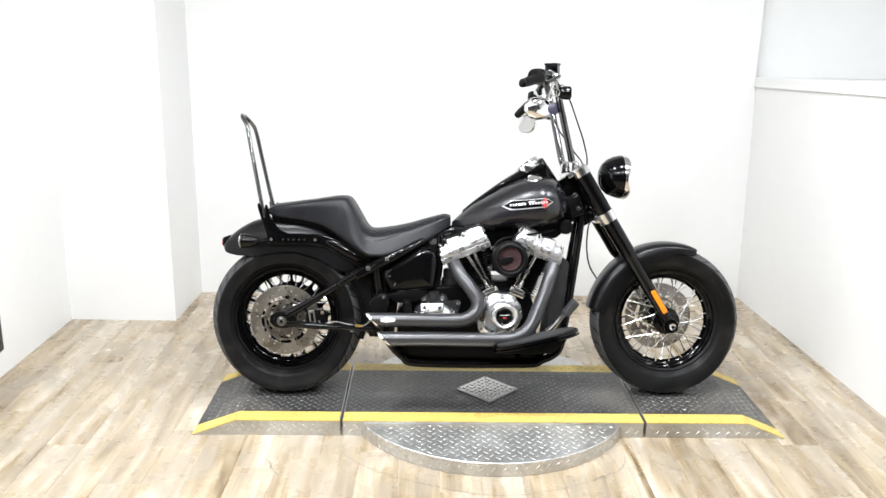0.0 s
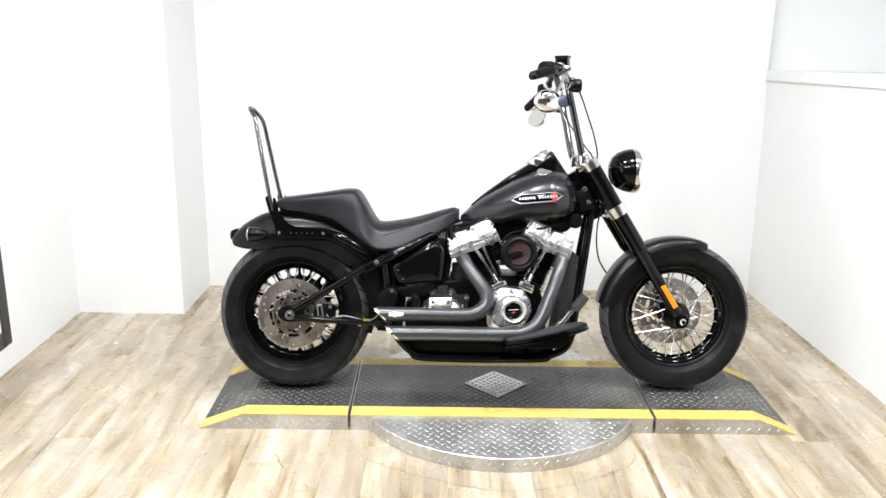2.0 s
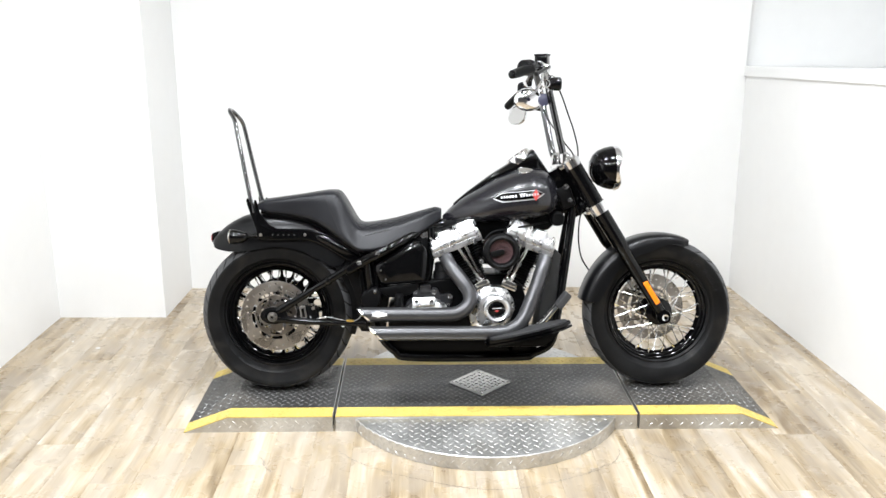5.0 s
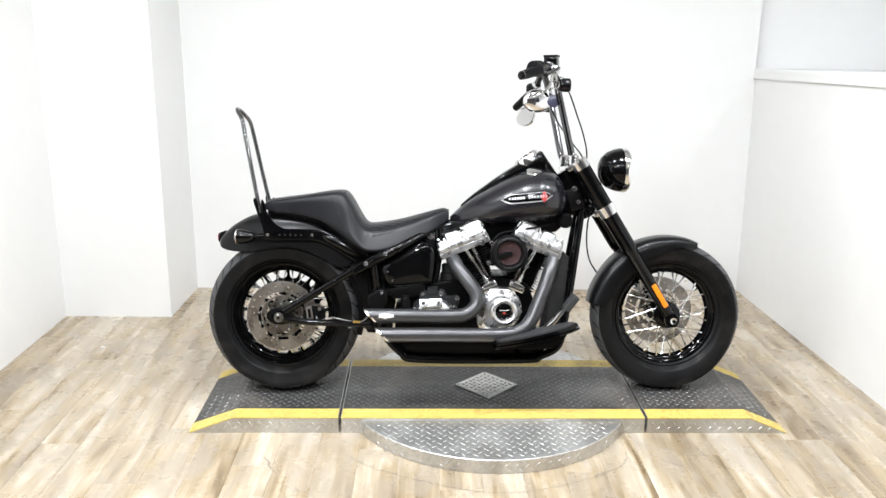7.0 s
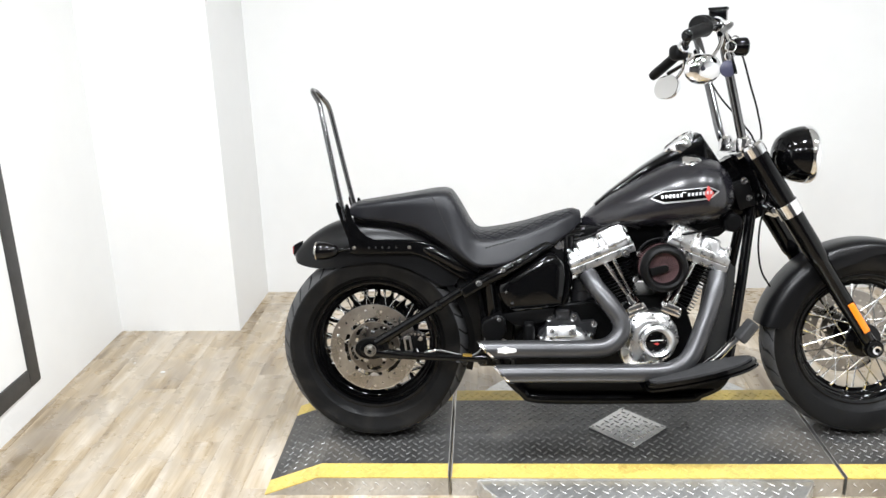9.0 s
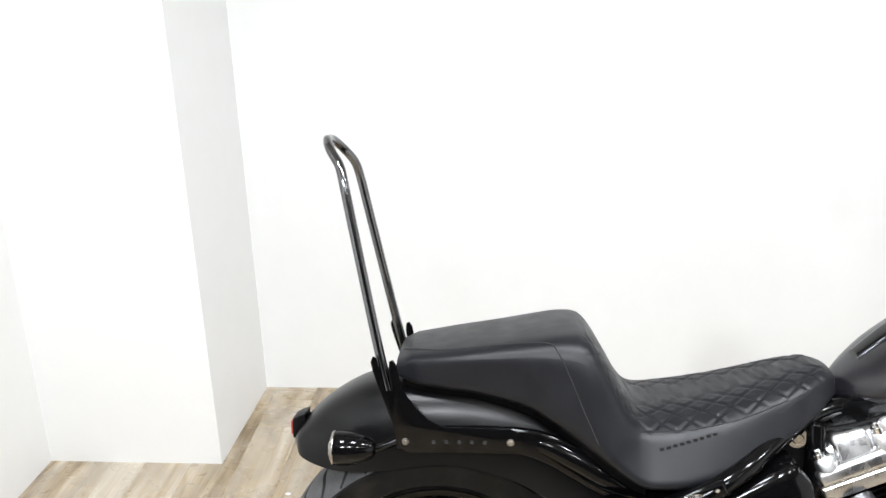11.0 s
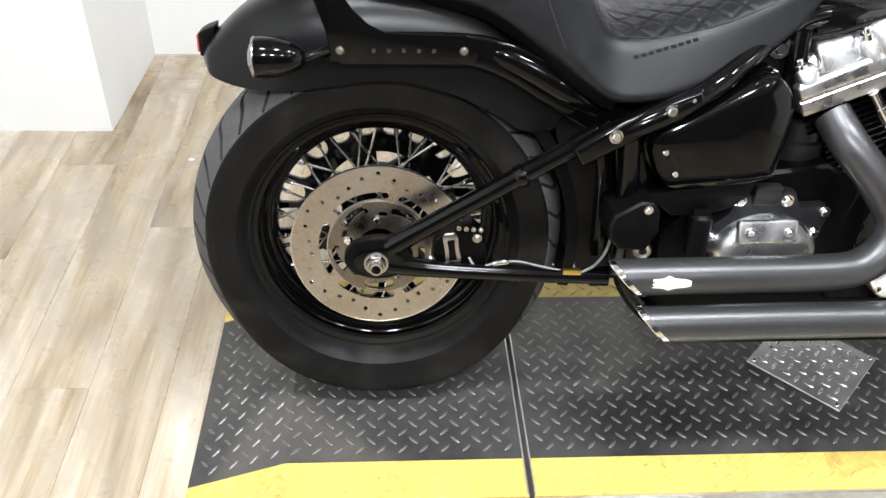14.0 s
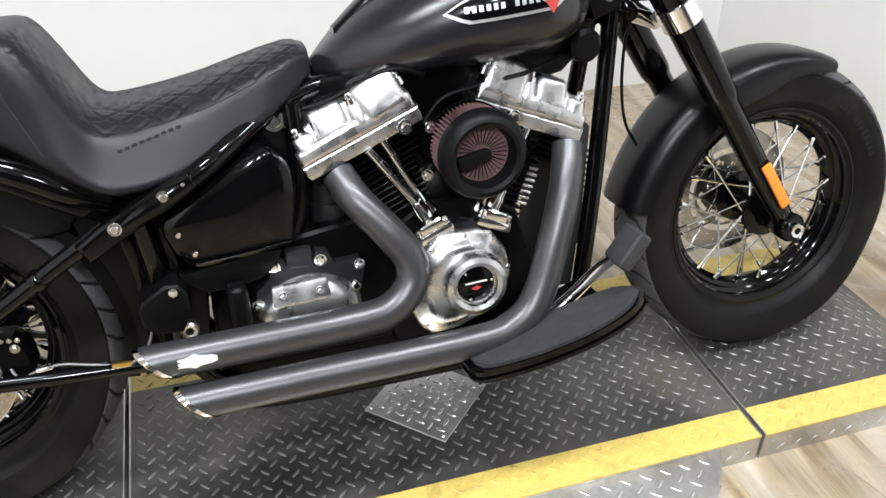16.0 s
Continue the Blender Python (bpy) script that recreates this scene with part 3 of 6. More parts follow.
def tyre(centre, radius, half, bead, grooves, seg, across):
    """A tyre with a round crown, a sharp shoulder and swept grooves cut into its tread."""
    bm = bmesh.new()
    drop = half * 0.36
    sh = radius - drop
    prof = [(bead - 0.004, -half * 0.62), (bead + 0.004, -half * 0.72), (bead + 0.010, -half * 0.76), (bead + 0.012, -half * 0.82), (bead + 0.022, -half * 0.92), (bead + 0.024, -half * 0.945),
            (sh - 0.016, -half * 0.995), (sh - 0.012, -half), (sh - 0.004, -half * 0.99), (sh - 0.003, -half * 0.975)]
    tread = [(u * half * 0.965, radius - drop * abs(u) ** 2.7) for u in np.linspace(-1, 1, across)]
    full = prof + [(r, y) for y, r in tread] + [(r, -y) for r, y in prof[::-1]]

    def sweep(y):
        """How far the grooves have swept round at a place across the tread."""
        u = min(abs(y) / half, 1.0)
        return (1.25 * u ** 1.3 + 0.20 * math.sin(6 * u)) * 2 * math.pi / grooves

    def cutting(k, y):
        side = k % 20 if y < 0 else (k + 10) % 20
        return side < 2 and 0.10 < abs(y) / half < 0.955

    rings = []
    for k in range(seg):
        ring = []
        for n, (r, y) in enumerate(full):
            a = 2 * math.pi * k / seg + sweep(y)
            if len(prof) <= n < len(prof) + len(tread) and cutting(k, y):
                r -= 0.006
            # the loaded tyre bulges where it stands
            load = max(0.0, -math.sin(a) - 0.30) / 0.70
            load = load * load * (3 - 2 * load)
            if n < len(prof):
                f = n / len(prof)
                r += 0.013 * load * f
                y -= half * 0.16 * load * f
            elif y < 0 and n < len(prof) + len(tread):
                f = (-y / half) ** 2
                r += 0.013 * load * f
                y *= 1 + 0.16 * load * f
            ring.append((centre.x + r * math.cos(a), y, centre.z + r * math.sin(a)))
        rings.append(ring)
    skin(bm, rings, closed=True)
    for j, f in enumerate(bm.faces):
        k, n = divmod(j, len(full))
        if len(prof) <= n < len(prof) + len(tread) - 1:
            y = full[n][1]
            f.material_index = 1 if cutting(k, y) or cutting((k + 1) % seg, y) else 2
    return bm


def wheel(name, c, radius, half, disc_y, grooves, label):
    """A laced wheel: black rim, with tyre, hub, spokes and brake disc as its pieces."""
    bm = bmesh.new()
    h = half * 0.74
    prof = [(0.220, -h - 0.002), (0.222, -h + 0.003), (0.217, -h + 0.008), (0.209, -h + 0.009), (0.206, -h + 0.015), (0.2075, -h + 0.018), (0.203, -h + 0.021), (0.198, -h + 0.028), (0.1995, -h + 0.031), (0.194, -h + 0.034), (0.188, -h + 0.040), (0.184, -h + 0.046), (0.181, 0)]
    prof = prof + [(r, -y) for r, y in prof[-2::-1]]
    inner = [(r - 0.004, y) for r, y in prof[::-1]]
    lathe(bm, prof + inner, c, "y", 96, closed=True)
    rim = part(name, bm, GLOSS, moto, label)
    ty = part("tyre", tyre(c, radius, half, 0.213, grooves, grooves * 20, 49 if disc_y < 0 else 33), RUBBER, rim, "black road tyre with curved tread grooves")
    ty.data.materials.append(GAP)
    ty.data.materials.append(TREAD)
    bm = bmesh.new()
    lathe(bm, [(0.018, -0.085), (0.03, -0.083), (0.034, -0.06), (0.056, -0.055), (0.058, -0.045), (0.036, -0.04), (0.03, 0.0), (0.036, 0.04), (0.058, 0.045), (0.056, 0.055), (0.034, 0.06), (0.03, 0.083), (0.018, 0.085)], c, "y", 40)
    part("hub", bm, GLOSS, rim)
    sp = nip = None
    for k in range(40):
        side = -1 if k % 2 else 1
        lead = 1 if (k // 2) % 2 else -1
        a = 2 * math.pi * k / 40
        b = a + lead * 0.85
        p = c + Vector((0.05 * math.cos(b), side * 0.05, 0.05 * math.sin(b)))
        q = c + Vector((0.183 * math.cos(a), side * 0.012, 0.183 * math.sin(a)))
        m = Matrix.Translation(p) @ (q - p).to_track_quat("Z", "Y").to_matrix().to_4x4()
        if sp is None:
            ln = (q - p).length
            bm = bmesh.new()
            tube(bm, [(0, 0, 0), (0, 0, ln)], 0.0021, 8, straight=True)
            sp = part("spoke", bm, SPOKE, rim)
            bm = bmesh.new()
            tube(bm, [(0, 0, ln - 0.020), (0, 0, ln - 0.018), (0, 0, ln - 0.004), (0, 0, ln)], [0.0026, 0.0042, 0.0042, 0.005], 8, straight=True)
            nip = part("spoke_nipple", bm, CHROME, rim)
            sp.matrix_basis = nip.matrix_basis = m
        else:
            again(sp, m)
            again(nip, m)

    def slot(r, a, n, r0, r1, half_w, start, sweep):
        """n curved slots with round ends that climb from r0 to r1 along their sweep (radians)."""
        f = (a - start) % (2 * math.pi / n)
        q = min(max(f, 0.0), sweep)
        mid = r0 + (r1 - r0) * q / sweep
        over = min(abs(f - q), abs(f - 2 * math.pi / n)) * r
        return math.hypot(r - mid, over) < half_w

    def holes(r, a):
        k = int(a * 30 / (2 * math.pi))
        off = a - (k + 0.5) * 2 * math.pi / 30
        want = (0.112, 0.122, 0.133, 0.126, 0.116)[k % 5]
        return math.hypot(r - want, off * r) < 0.0036 or slot(r, a, 5, 0.0935, 0.0935, 0.0062, 0.2, 0.95)

    def carrier_holes(r, a):
        return slot(r, a, 5, 0.078, 0.070, 0.0062, 0.65, 0.55) or slot(r, a, 5, 0.062, 0.062, 0.0045, 0.15, 0.1)

    fine = disc_y < 0
    bm = bmesh.new()
    polar_plate(bm, 0.080, 0.146, 40 if fine else 20, 640 if fine else 200, holes, disc_y - 0.0025, 0.005, c)
    disc = part("brake_disc", bm, STEEL, rim, "drilled and slotted steel brake disc", smooth=False)
    bm = bmesh.new()
    polar_plate(bm, 0.036, 0.0845, 32 if fine else 16, 480 if fine else 160, carrier_holes, disc_y - 0.0045, 0.004, c)
    part("disc_carrier", bm, CARRIER, disc, "darker slotted disc centre", smooth=False)
    bm = bmesh.new()
    lathe(bm, [(0.1445, disc_y - 0.0032), (0.1462, disc_y - 0.0030), (0.1466, disc_y), (0.1445, disc_y)], c, "y", 96, closed=True)
    part("disc_edge", bm, SPOKE, disc)
    for k in range(5):
        a = 2 * math.pi * (k + 0.3) / 5
        bolt(c.x + 0.052 * math.cos(a), disc_y - 0.005, c.z + 0.052 * math.sin(a), 0.9, rim)
    return rim


rear = wheel("rear_wheel", RW, 0.319, 0.092, -0.100, 34, "gloss black laced rear wheel")
front = wheel("front_wheel", FW, 0.316, 0.066, 0.088, 30, "gloss black laced front wheel")
for w, c in ((rear, RW), (front, FW)):
    w.matrix_basis = Matrix.Translation(c) @ Matrix.Diagonal((1 / 0.988, 1, 1, 1)) @ Matrix.Translation(-c)

def tyre_marks(parent, c, r, y, start, step, count, skip):
    """Low raised bars on a tyre's side where its moulded writing runs."""
    ob = None
    for k in range(count):
        if k in skip:
            continue
        a = radians(start + step * k)
        m = Matrix.Translation((c.x + r * math.cos(a), y, c.z + r * math.sin(a))) @ pose(0, 0, 0, 0, 90 - math.degrees(a), 0)
        if ob is None:
            bm = bmesh.new()
            box(bm, 0.0085, 0.0016, 0.017, Matrix(), 0.0005, 1)
            ob = part("sidewall_mark", bm, RUBBER, parent, "low moulded mark")
            ob.matrix_basis = m
        else:
            again(ob, m)


tyre_marks(rear, RW, 0.262, -0.0885, 118, -3.1, 17, (6, 13))
tyre_marks(rear, RW, 0.262, -0.0925, -120, 3.1, 18, (8, 9))
tyre_marks(front, FW, 0.258, -0.0640, 62, -3.1, 14, (5,))


def pulley_window(r, a):
    """Rounded openings in a ring."""
    f = ((a * 20 / (2 * math.pi)) % 1 - 0.5) * 2 * math.pi / 20 * r
    u, v = abs(r - 0.168) / 0.030, abs(f) / (0.0205 + 0.09 * (r - 0.168))
    return u ** 3 + v ** 3 < 1 or (0.07 < r < 0.105 and (a * 6 / (2 * math.pi)) % 1 < 0.55)


# belt pulley on the far side of the rear wheel
bm = bmesh.new()
polar_plate(bm, 0.04, 0.203, 90, 720, pulley_window, 0.062, 0.008, RW)
part("drive_pulley", bm, GLOSS, rear, smooth=False)


# fenders
def arch(top, bot, w, n=22, thick=0.003, p=0.75):
    """A ring across a fender: over the outside, back along the inside."""
    t, b = np.array(top), np.array(bot)
    out = []
    for s in (0, 1):
        row = []
        for k in range(n + 1):
            a = math.pi * k / n
            f = math.sin(a) ** p if 0 < k < n else 0.0
            x, z = b + (t - b) * f
            ww = w - s * thick
            sh = 0 if s == 0 else thick
            row.append((x, -ww * math.copysign(abs(math.cos(a)) ** 0.62, math.cos(a)), z - sh * f))
        out += row if s == 0 else row[::-1]
    return out


REAR_F = [(-1.088, 0.618, -1.086, 0.603, 0.032), (-1.071, 0.642, -1.067, 0.587, 0.062), (-1.015, 0.690, -1.005, 0.577, 0.090), (-0.930, 0.728, -0.92, 0.582, 0.105), (-0.80, 0.737, -0.80, 0.598, 0.110),
          (-0.70, 0.728, -0.70, 0.578, 0.112), (-0.625, 0.700, -0.635, 0.548, 0.112), (-0.555, 0.645, -0.585, 0.520, 0.112), (-0.50, 0.585, -0.54, 0.520, 0.108)]
bm = bmesh.new()
skin(bm, [arch(r[:2], r[2:4], r[4]) for r in smooth_path(REAR_F, 6)])
rear_fender = part("rear_fender", bm, MATTE, moto, "satin black rear fender")
bm = bmesh.new()
slab(bm, [(-1.089, 0.608), (-1.0935, 0.610), (-1.0935, 0.645), (-1.084, 0.650), (-1.068, 0.656), (-1.069, 0.643), (-1.080, 0.630)], -0.022, 0.022, 0.002)
part("plate_bracket", bm, PLASTIC, rear_fender)
bm = bmesh.new()
box(bm, 0.003, 0.040, 0.026, pose(-1.0955, 0, 0.628, 0, 0, 0), 0.001)
part("rear_reflector", bm, RED_PAINT, rear_fender)

# guard between tyre and frame
bm = bmesh.new()
rows = []
for k in range(25):
    a = radians(-14 + 96 * k / 24)
    ring = []
    for r, ys in ((0.339, (-0.100, -0.095, 0, 0.095, 0.100)), (0.327, (0.095, 0, -0.095))):
        for y in ys:
            rr = r if abs(y) < 0.099 else 0.318
            ring.append((RW.x + rr * math.cos(a), y, RW.z + rr * math.sin(a)))
    rows.append(ring)
skin(bm, rows)
part("inner_fender", bm, PLASTIC, moto, "black plastic inner fender")


def front_ring(deg):
    a = radians(deg)
    skirt = interp(deg, [(62, 0.018), (70, 0.03), (88, 0.05), (100, 0.072), (140, 0.078), (160, 0.082), (172, 0.07)])
    R = interp(deg, [(62, 0.331), (75, 0.336), (150, 0.336), (172, 0.342)])
    d = np.array((math.cos(a), math.sin(a)))
    cc = np.array((FW.x, FW.z))
    return arch(cc + d * R, cc + d * (R - skirt), interp(deg, [(62, 0.07), (72, 0.080), (172, 0.083)]), p=0.6)


bm = bmesh.new()
skin(bm, [front_ring(a) for a in np.linspace(69, 171, 40)])
front_fender = part("front_fender", bm, MATTE, moto, "satin black front fender")

# seat
S_TOP = [(-0.885, 0.776), (-0.872, 0.789), (-0.80, 0.799), (-0.707, 0.812), (-0.60, 0.829), (-0.560, 0.829), (-0.540, 0.812), (-0.508, 0.757), (-0.480, 0.706), (-0.461, 0.690), (-0.43, 0.690), (-0.36, 0.700), (-0.299, 0.713), (-0.2, 0.742), (-0.14, 0.757), (-0.122, 0.748)]
S_BOT = [(-0.885, 0.752), (-0.850, 0.734), (-0.75, 0.724), (-0.653, 0.700), (-0.60, 0.668), (-0.527, 0.616), (-0.47, 0.579), (-0.435, 0.577), (-0.40, 0.578), (-0.331, 0.595), (-0.25, 0.627), (-0.159, 0.678), (-0.122, 0.715)]
S_WB = [(-0.885, 0.095), (-0.8, 0.108), (-0.7, 0.118), (-0.6, 0.142), (-0.5, 0.180), (-0.43, 0.192), (-0.35, 0.183), (-0.25, 0.145), (-0.17, 0.105), (-0.122, 0.065)]
S_WT = [(-0.885, 0.090), (-0.8, 0.110), (-0.7, 0.121), (-0.6, 0.132), (-0.55, 0.136), (-0.47, 0.130), (-0.35, 0.122), (-0.25, 0.102), (-0.17, 0.082), (-0.122, 0.055)]


def seat_point(x, a):
    zt = sum(interp(x + d, S_TOP) for d in (-0.012, -0.006, 0, 0.006, 0.012)) / 5
    zb = sum(interp(x + d, S_BOT) for d in (-0.016, -0.008, 0, 0.008, 0.016)) / 5
    h, mid = (zt - zb) / 2, (zt + zb) / 2
    ca, sa = math.cos(a), math.sin(a)
    y = math.copysign(abs(ca) ** interp(x, [(-0.6, 0.24), (-0.52, 0.28), (-0.42, 0.42)]), ca)
    z = math.copysign(abs(sa) ** (0.5 if sa > 0 else 0.3), sa)
    w = sm(x, S_WB) + (sm(x, S_WT) - sm(x, S_WB)) * (z + 1) / 2
    yy, zz = y * w, mid + z * h
    if z > 0.6:
        zz += (0.4 - (abs(yy) / w) ** 2) * 0.006
    if -0.56 < x < -0.135 and z > 0.6:
        along = x - 1.2 * max(0.0, zz - 0.70) * (x < -0.45)
        u, v = (along * 0.8 + yy) / 0.038, (along * 0.8 - yy) / 0.038
        q = min(abs(u - round(u)), abs(v - round(v)))
        zz -= (0.0026 * math.exp(-((q / 0.08) ** 2)) - 0.0007 * math.exp(-(((q - 0.2) / 0.12) ** 2))) * min(1, (z - 0.6) / 0.2)
    return (x, yy, zz)


def seat_ring(x, n=180):
    return [seat_point(x, 2 * math.pi * k / n) for k in range(n)]


def seat_side(x, z):
    """The right side's y at a place of the seat."""
    return min((abs(p[2] - z), p[1]) for p in (seat_point(x, math.pi + t) for t in np.linspace(-1.45, 1.45, 240)))[1]


bm = bmesh.new()
skin(bm, [seat_ring(x) for x in np.linspace(-0.885, -0.122, 250)])
seat = part("seat", bm, LEATHER, moto, "black vinyl two-up seat with diamond stitching", angle=60)
bm = bmesh.new()
skin(bm, [[(x, y * 0.9 * sm(x, S_WB), z) for y, z in ((-1, zb + 0.012), (1, zb + 0.012), (0.88, zb - 0.012), (-0.88, zb - 0.012))] for x, zb in ((x, interp(x, S_BOT)) for x in np.linspace(-0.875, -0.46, 24))])
part("seat_pan", bm, PLASTIC, seat, "black plastic seat base")
for pts in ([(-0.875, 0.790), (-0.80, 0.797), (-0.70, 0.810), (-0.625, 0.818), (-0.605, 0.805), (-0.590, 0.775), (-0.565, 0.715), (-0.540, 0.658)], [(-0.47, 0.672), (-0.40, 0.672), (-0.30, 0.690), (-0.22, 0.715), (-0.17, 0.730)]):
    bm = bmesh.new()
    tube(bm, [(x, seat_side(x, z) - 0.0003, z) for x, z in smooth_path(pts, 4)], 0.0011, 6, straight=True)
    part("seam", bm, GAP, seat)
bm = bmesh.new()
for k in range(9):
    x = -0.434 + 0.0112 * k
    z = 0.648 + 0.0028 * k
    box(bm, 0.0074, 0.0022, 0.0050, pose(x, seat_side(x, z) - 0.0002, z, -22, -12, 0))
part("embossed_mark", bm, PLASTIC, seat, "row of small embossed marks")

# tank
T_TOP = [(-0.115, 0.722), (-0.09, 0.747), (-0.034, 0.796), (0.02, 0.830), (0.085, 0.868), (0.15, 0.901), (0.203, 0.919), (0.279, 0.924), (0.33, 0.902), (0.362, 0.862), (0.380, 0.81)]
T_BOT = [(-0.115, 0.695), (-0.09, 0.690), (0.036, 0.688), (0.2, 0.698), (0.30, 0.712), (0.345, 0.732), (0.380, 0.785)]
T_W = [(-0.115, 0.028), (-0.08, 0.064), (-0.03, 0.098), (0.087, 0.152), (0.203, 0.182), (0.279, 0.182), (0.33, 0.154), (0.362, 0.108), (0.380, 0.047)]


def tank_point(x, a):
    zt, zb, w = sm(x, T_TOP), sm(x, T_BOT), sm(x, T_W)
    mid = zb + (zt - zb) * 0.42
    ca, sa = math.cos(a), math.sin(a)
    y = math.copysign(abs(ca) ** 0.80, ca) * w
    z = mid + (sa * (zt - mid) if sa > 0 else math.copysign(abs(sa) ** 0.8, sa) * (mid - zb))
    return Vector((x, y, z))


def tank_side(x, z):
    """The right side's y at a place of the tank."""
    lo, hi = math.pi * 0.5, math.pi * 1.5
    for _ in range(40):
        m = (lo + hi) / 2
        if tank_point(x, m).z > z:
            lo = m
        else:
            hi = m
    return tank_point(x, (lo + hi) / 2).y


bm = bmesh.new()
skin(bm, [[tank_point(x, 2 * math.pi * k / 56) for k in range(56)] for x in np.linspace(-0.115, 0.380, 60)])
tank = part("fuel_tank", bm, TANK_PAINT, moto, "satin black teardrop fuel tank")


def badge(outline, lift, mat, name, parent, label=""):
    """A thin plate that follows the tank's side."""
    bm = bmesh.new()
    rings = []
    cx, cz = np.mean(outline, axis=0)
    for f, d in ((1.0, -0.002), (1.0, lift), (0.8, lift), (0.6, lift), (0.4, lift), (0.2, lift), (0.0, lift)):
        rings.append([(cx + (x - cx) * f, tank_side(cx + (x - cx) * f, cz + (z - cz) * f) - d, cz + (z - cz) * f) for x, z in outline])
    skin(bm, rings, caps=False)
    bmesh.ops.remove_doubles(bm, verts=bm.verts, dist=1e-6)
    return part(name, bm, mat, parent, label)


def pointed(x0, x1, z0, z1, h, m=16):
    """A long plate with short points at both ends."""
    up, dn = [], []
    for k in range(m + 1):
        f = k / m
        x, z = x0 + (x1 - x0) * f, z0 + (z1 - z0) * f
        t = h * min(1, f / 0.17, (1 - f) / 0.15)
        up.append((x, z + t))
        dn.append((x, z - t))
    return up + dn[1:-1][::-1]


b1 = badge(pointed(0.086, 0.296, 0.797, 0.819, 0.0190), 0.0025, BADGE_SILVER, "tank_badge", tank, "silver tank badge with a red diamond")
badge([(0.243, 0.813), (0.259, 0.838), (0.276, 0.816), (0.260, 0.791)], 0.0042, RED_PAINT, "badge_diamond", b1)
badge(pointed(0.092, 0.290, 0.7995, 0.8204, 0.0155), 0.0036, GLOSS, "badge_field", b1)
for k in range(14):
    if k != 6:
        x = 0.118 + 0.0112 * k
        z = 0.8032 + 0.098 * (x - 0.118)
        badge([(x, z - 0.0048), (x + 0.0066, z - 0.0042), (x + 0.0066, z + 0.0054), (x, z + 0.0048)], 0.0054, BADGE_SILVER, "badge_bar", b1)

# console on the tank
bm = bmesh.new()
C_TOP = [(-0.07, 0.774), (-0.02, 0.816), (0.03, 0.853), (0.085, 0.893), (0.15, 0.934), (0.21, 0.968), (0.245, 0.986), (0.264, 1.002), (0.288, 0.972), (0.345, 0.893)]
rows = []
for x in np.linspace(-0.07, 0.345, 40):
    w = interp(x, [(-0.07, 0.020), (0.03, 0.030), (0.1, 0.042), (0.22, 0.055), (0.28, 0.055), (0.345, 0.03)])
    zt, zb = sm(x, C_TOP), sm(x, T_TOP) - 0.03
    zb = min(zb, zt - 0.005)
    rows.append([(x, w * math.copysign(abs(math.cos(a)) ** 0.6, math.cos(a)), (zt + zb) / 2 + (zt - zb) / 2 * math.copysign(abs(math.sin(a)) ** 0.5, math.sin(a))) for a in np.linspace(0, 2 * math.pi, 28, endpoint=False)])
skin(bm, rows)
console = part("tank_console", bm, GLOSS, moto, "gloss black console with round speedometer")
tilt = (Matrix.Translation((0.206, 0, 0.965)) @ pose(0, 0, 0, 0, -36, 0))
bm = bmesh.new()
lathe(bm, [(0, 0.004), (0.046, 0.004), (0.047, 0.014), (0.054, 0.014), (0.057, 0.008), (0.057, -0.02)], (0, 0, 0), "z", 36)
bmesh.ops.transform(bm, matrix=tilt, verts=bm.verts)
part("speedometer", bm, CHROME, console, "chrome-ringed speedometer")
bm = bmesh.new()
lathe(bm, [(0, 0.011), (0.046, 0.011)], (0, 0, 0), "z", 36)
bmesh.ops.transform(bm, matrix=tilt, verts=bm.verts)
part("speedometer_glass", bm, LENS, console)
bm = bmesh.new()
lathe(bm, [(0, 0.030), (0.022, 0.029), (0.030, 0.024), (0.033, 0.012), (0.033, 0)], (0.228, -0.080, 0.895), "z", 30)
bmesh.ops.rotate(bm, cent=(0.228, -0.080, 0.895), matrix=Matrix.Rotation(radians(28), 3, "X") , verts=bm.verts)
part("fuel_cap", bm, CHROME, tank, "chrome fuel cap")


# exhaust
def pipe(name, pts, r, label):
    bm = bmesh.new()
    p = smooth_path(pts, 10)
    tube(bm, p, r, 28, straight=True, cut=0.95)
    ob = part(name, bm, CERAMIC, moto, label)
    bm = bmesh.new()
    x, y, z = p[0]
    rings = []
    for rr, dx in ((r + 0.0010, 0.009), (r + 0.0013, 0.0), (r, -0.002), (r - 0.0035, -0.001), (r - 0.0045, 0.003)):
        rings.append([(x + dx - 0.95 * rr * math.sin(a), y + rr * math.cos(a), z + rr * math.sin(a)) for a in np.linspace(0, 2 * math.pi, 32, endpoint=False)])
    skin(bm, rings, caps=False)
    part("exhaust_tip", bm, CHROME, ob, "chrome slash-cut tip")
    # inside of the pipe, plain black
    bm = bmesh.new()
    rings = [[(x + dx - 0.95 * rr * math.sin(a), y + rr * math.cos(a), z + rr * math.sin(a)) for a in np.linspace(0, 2 * math.pi, 32, endpoint=False)] for rr, dx in ((r - 0.0045, 0.003), (r - 0.006, 0.09))]
    skin(bm, rings, caps=False)
    part("muffler_bore", bm, GAP, ob, "plain black bore")
    bm = bmesh.new()
    lathe(bm, [(0, 0), (r - 0.005, 0)], (x + 0.055, y, z), "x", 24)
    part("muffler_core", bm, GAP, ob)
    return ob


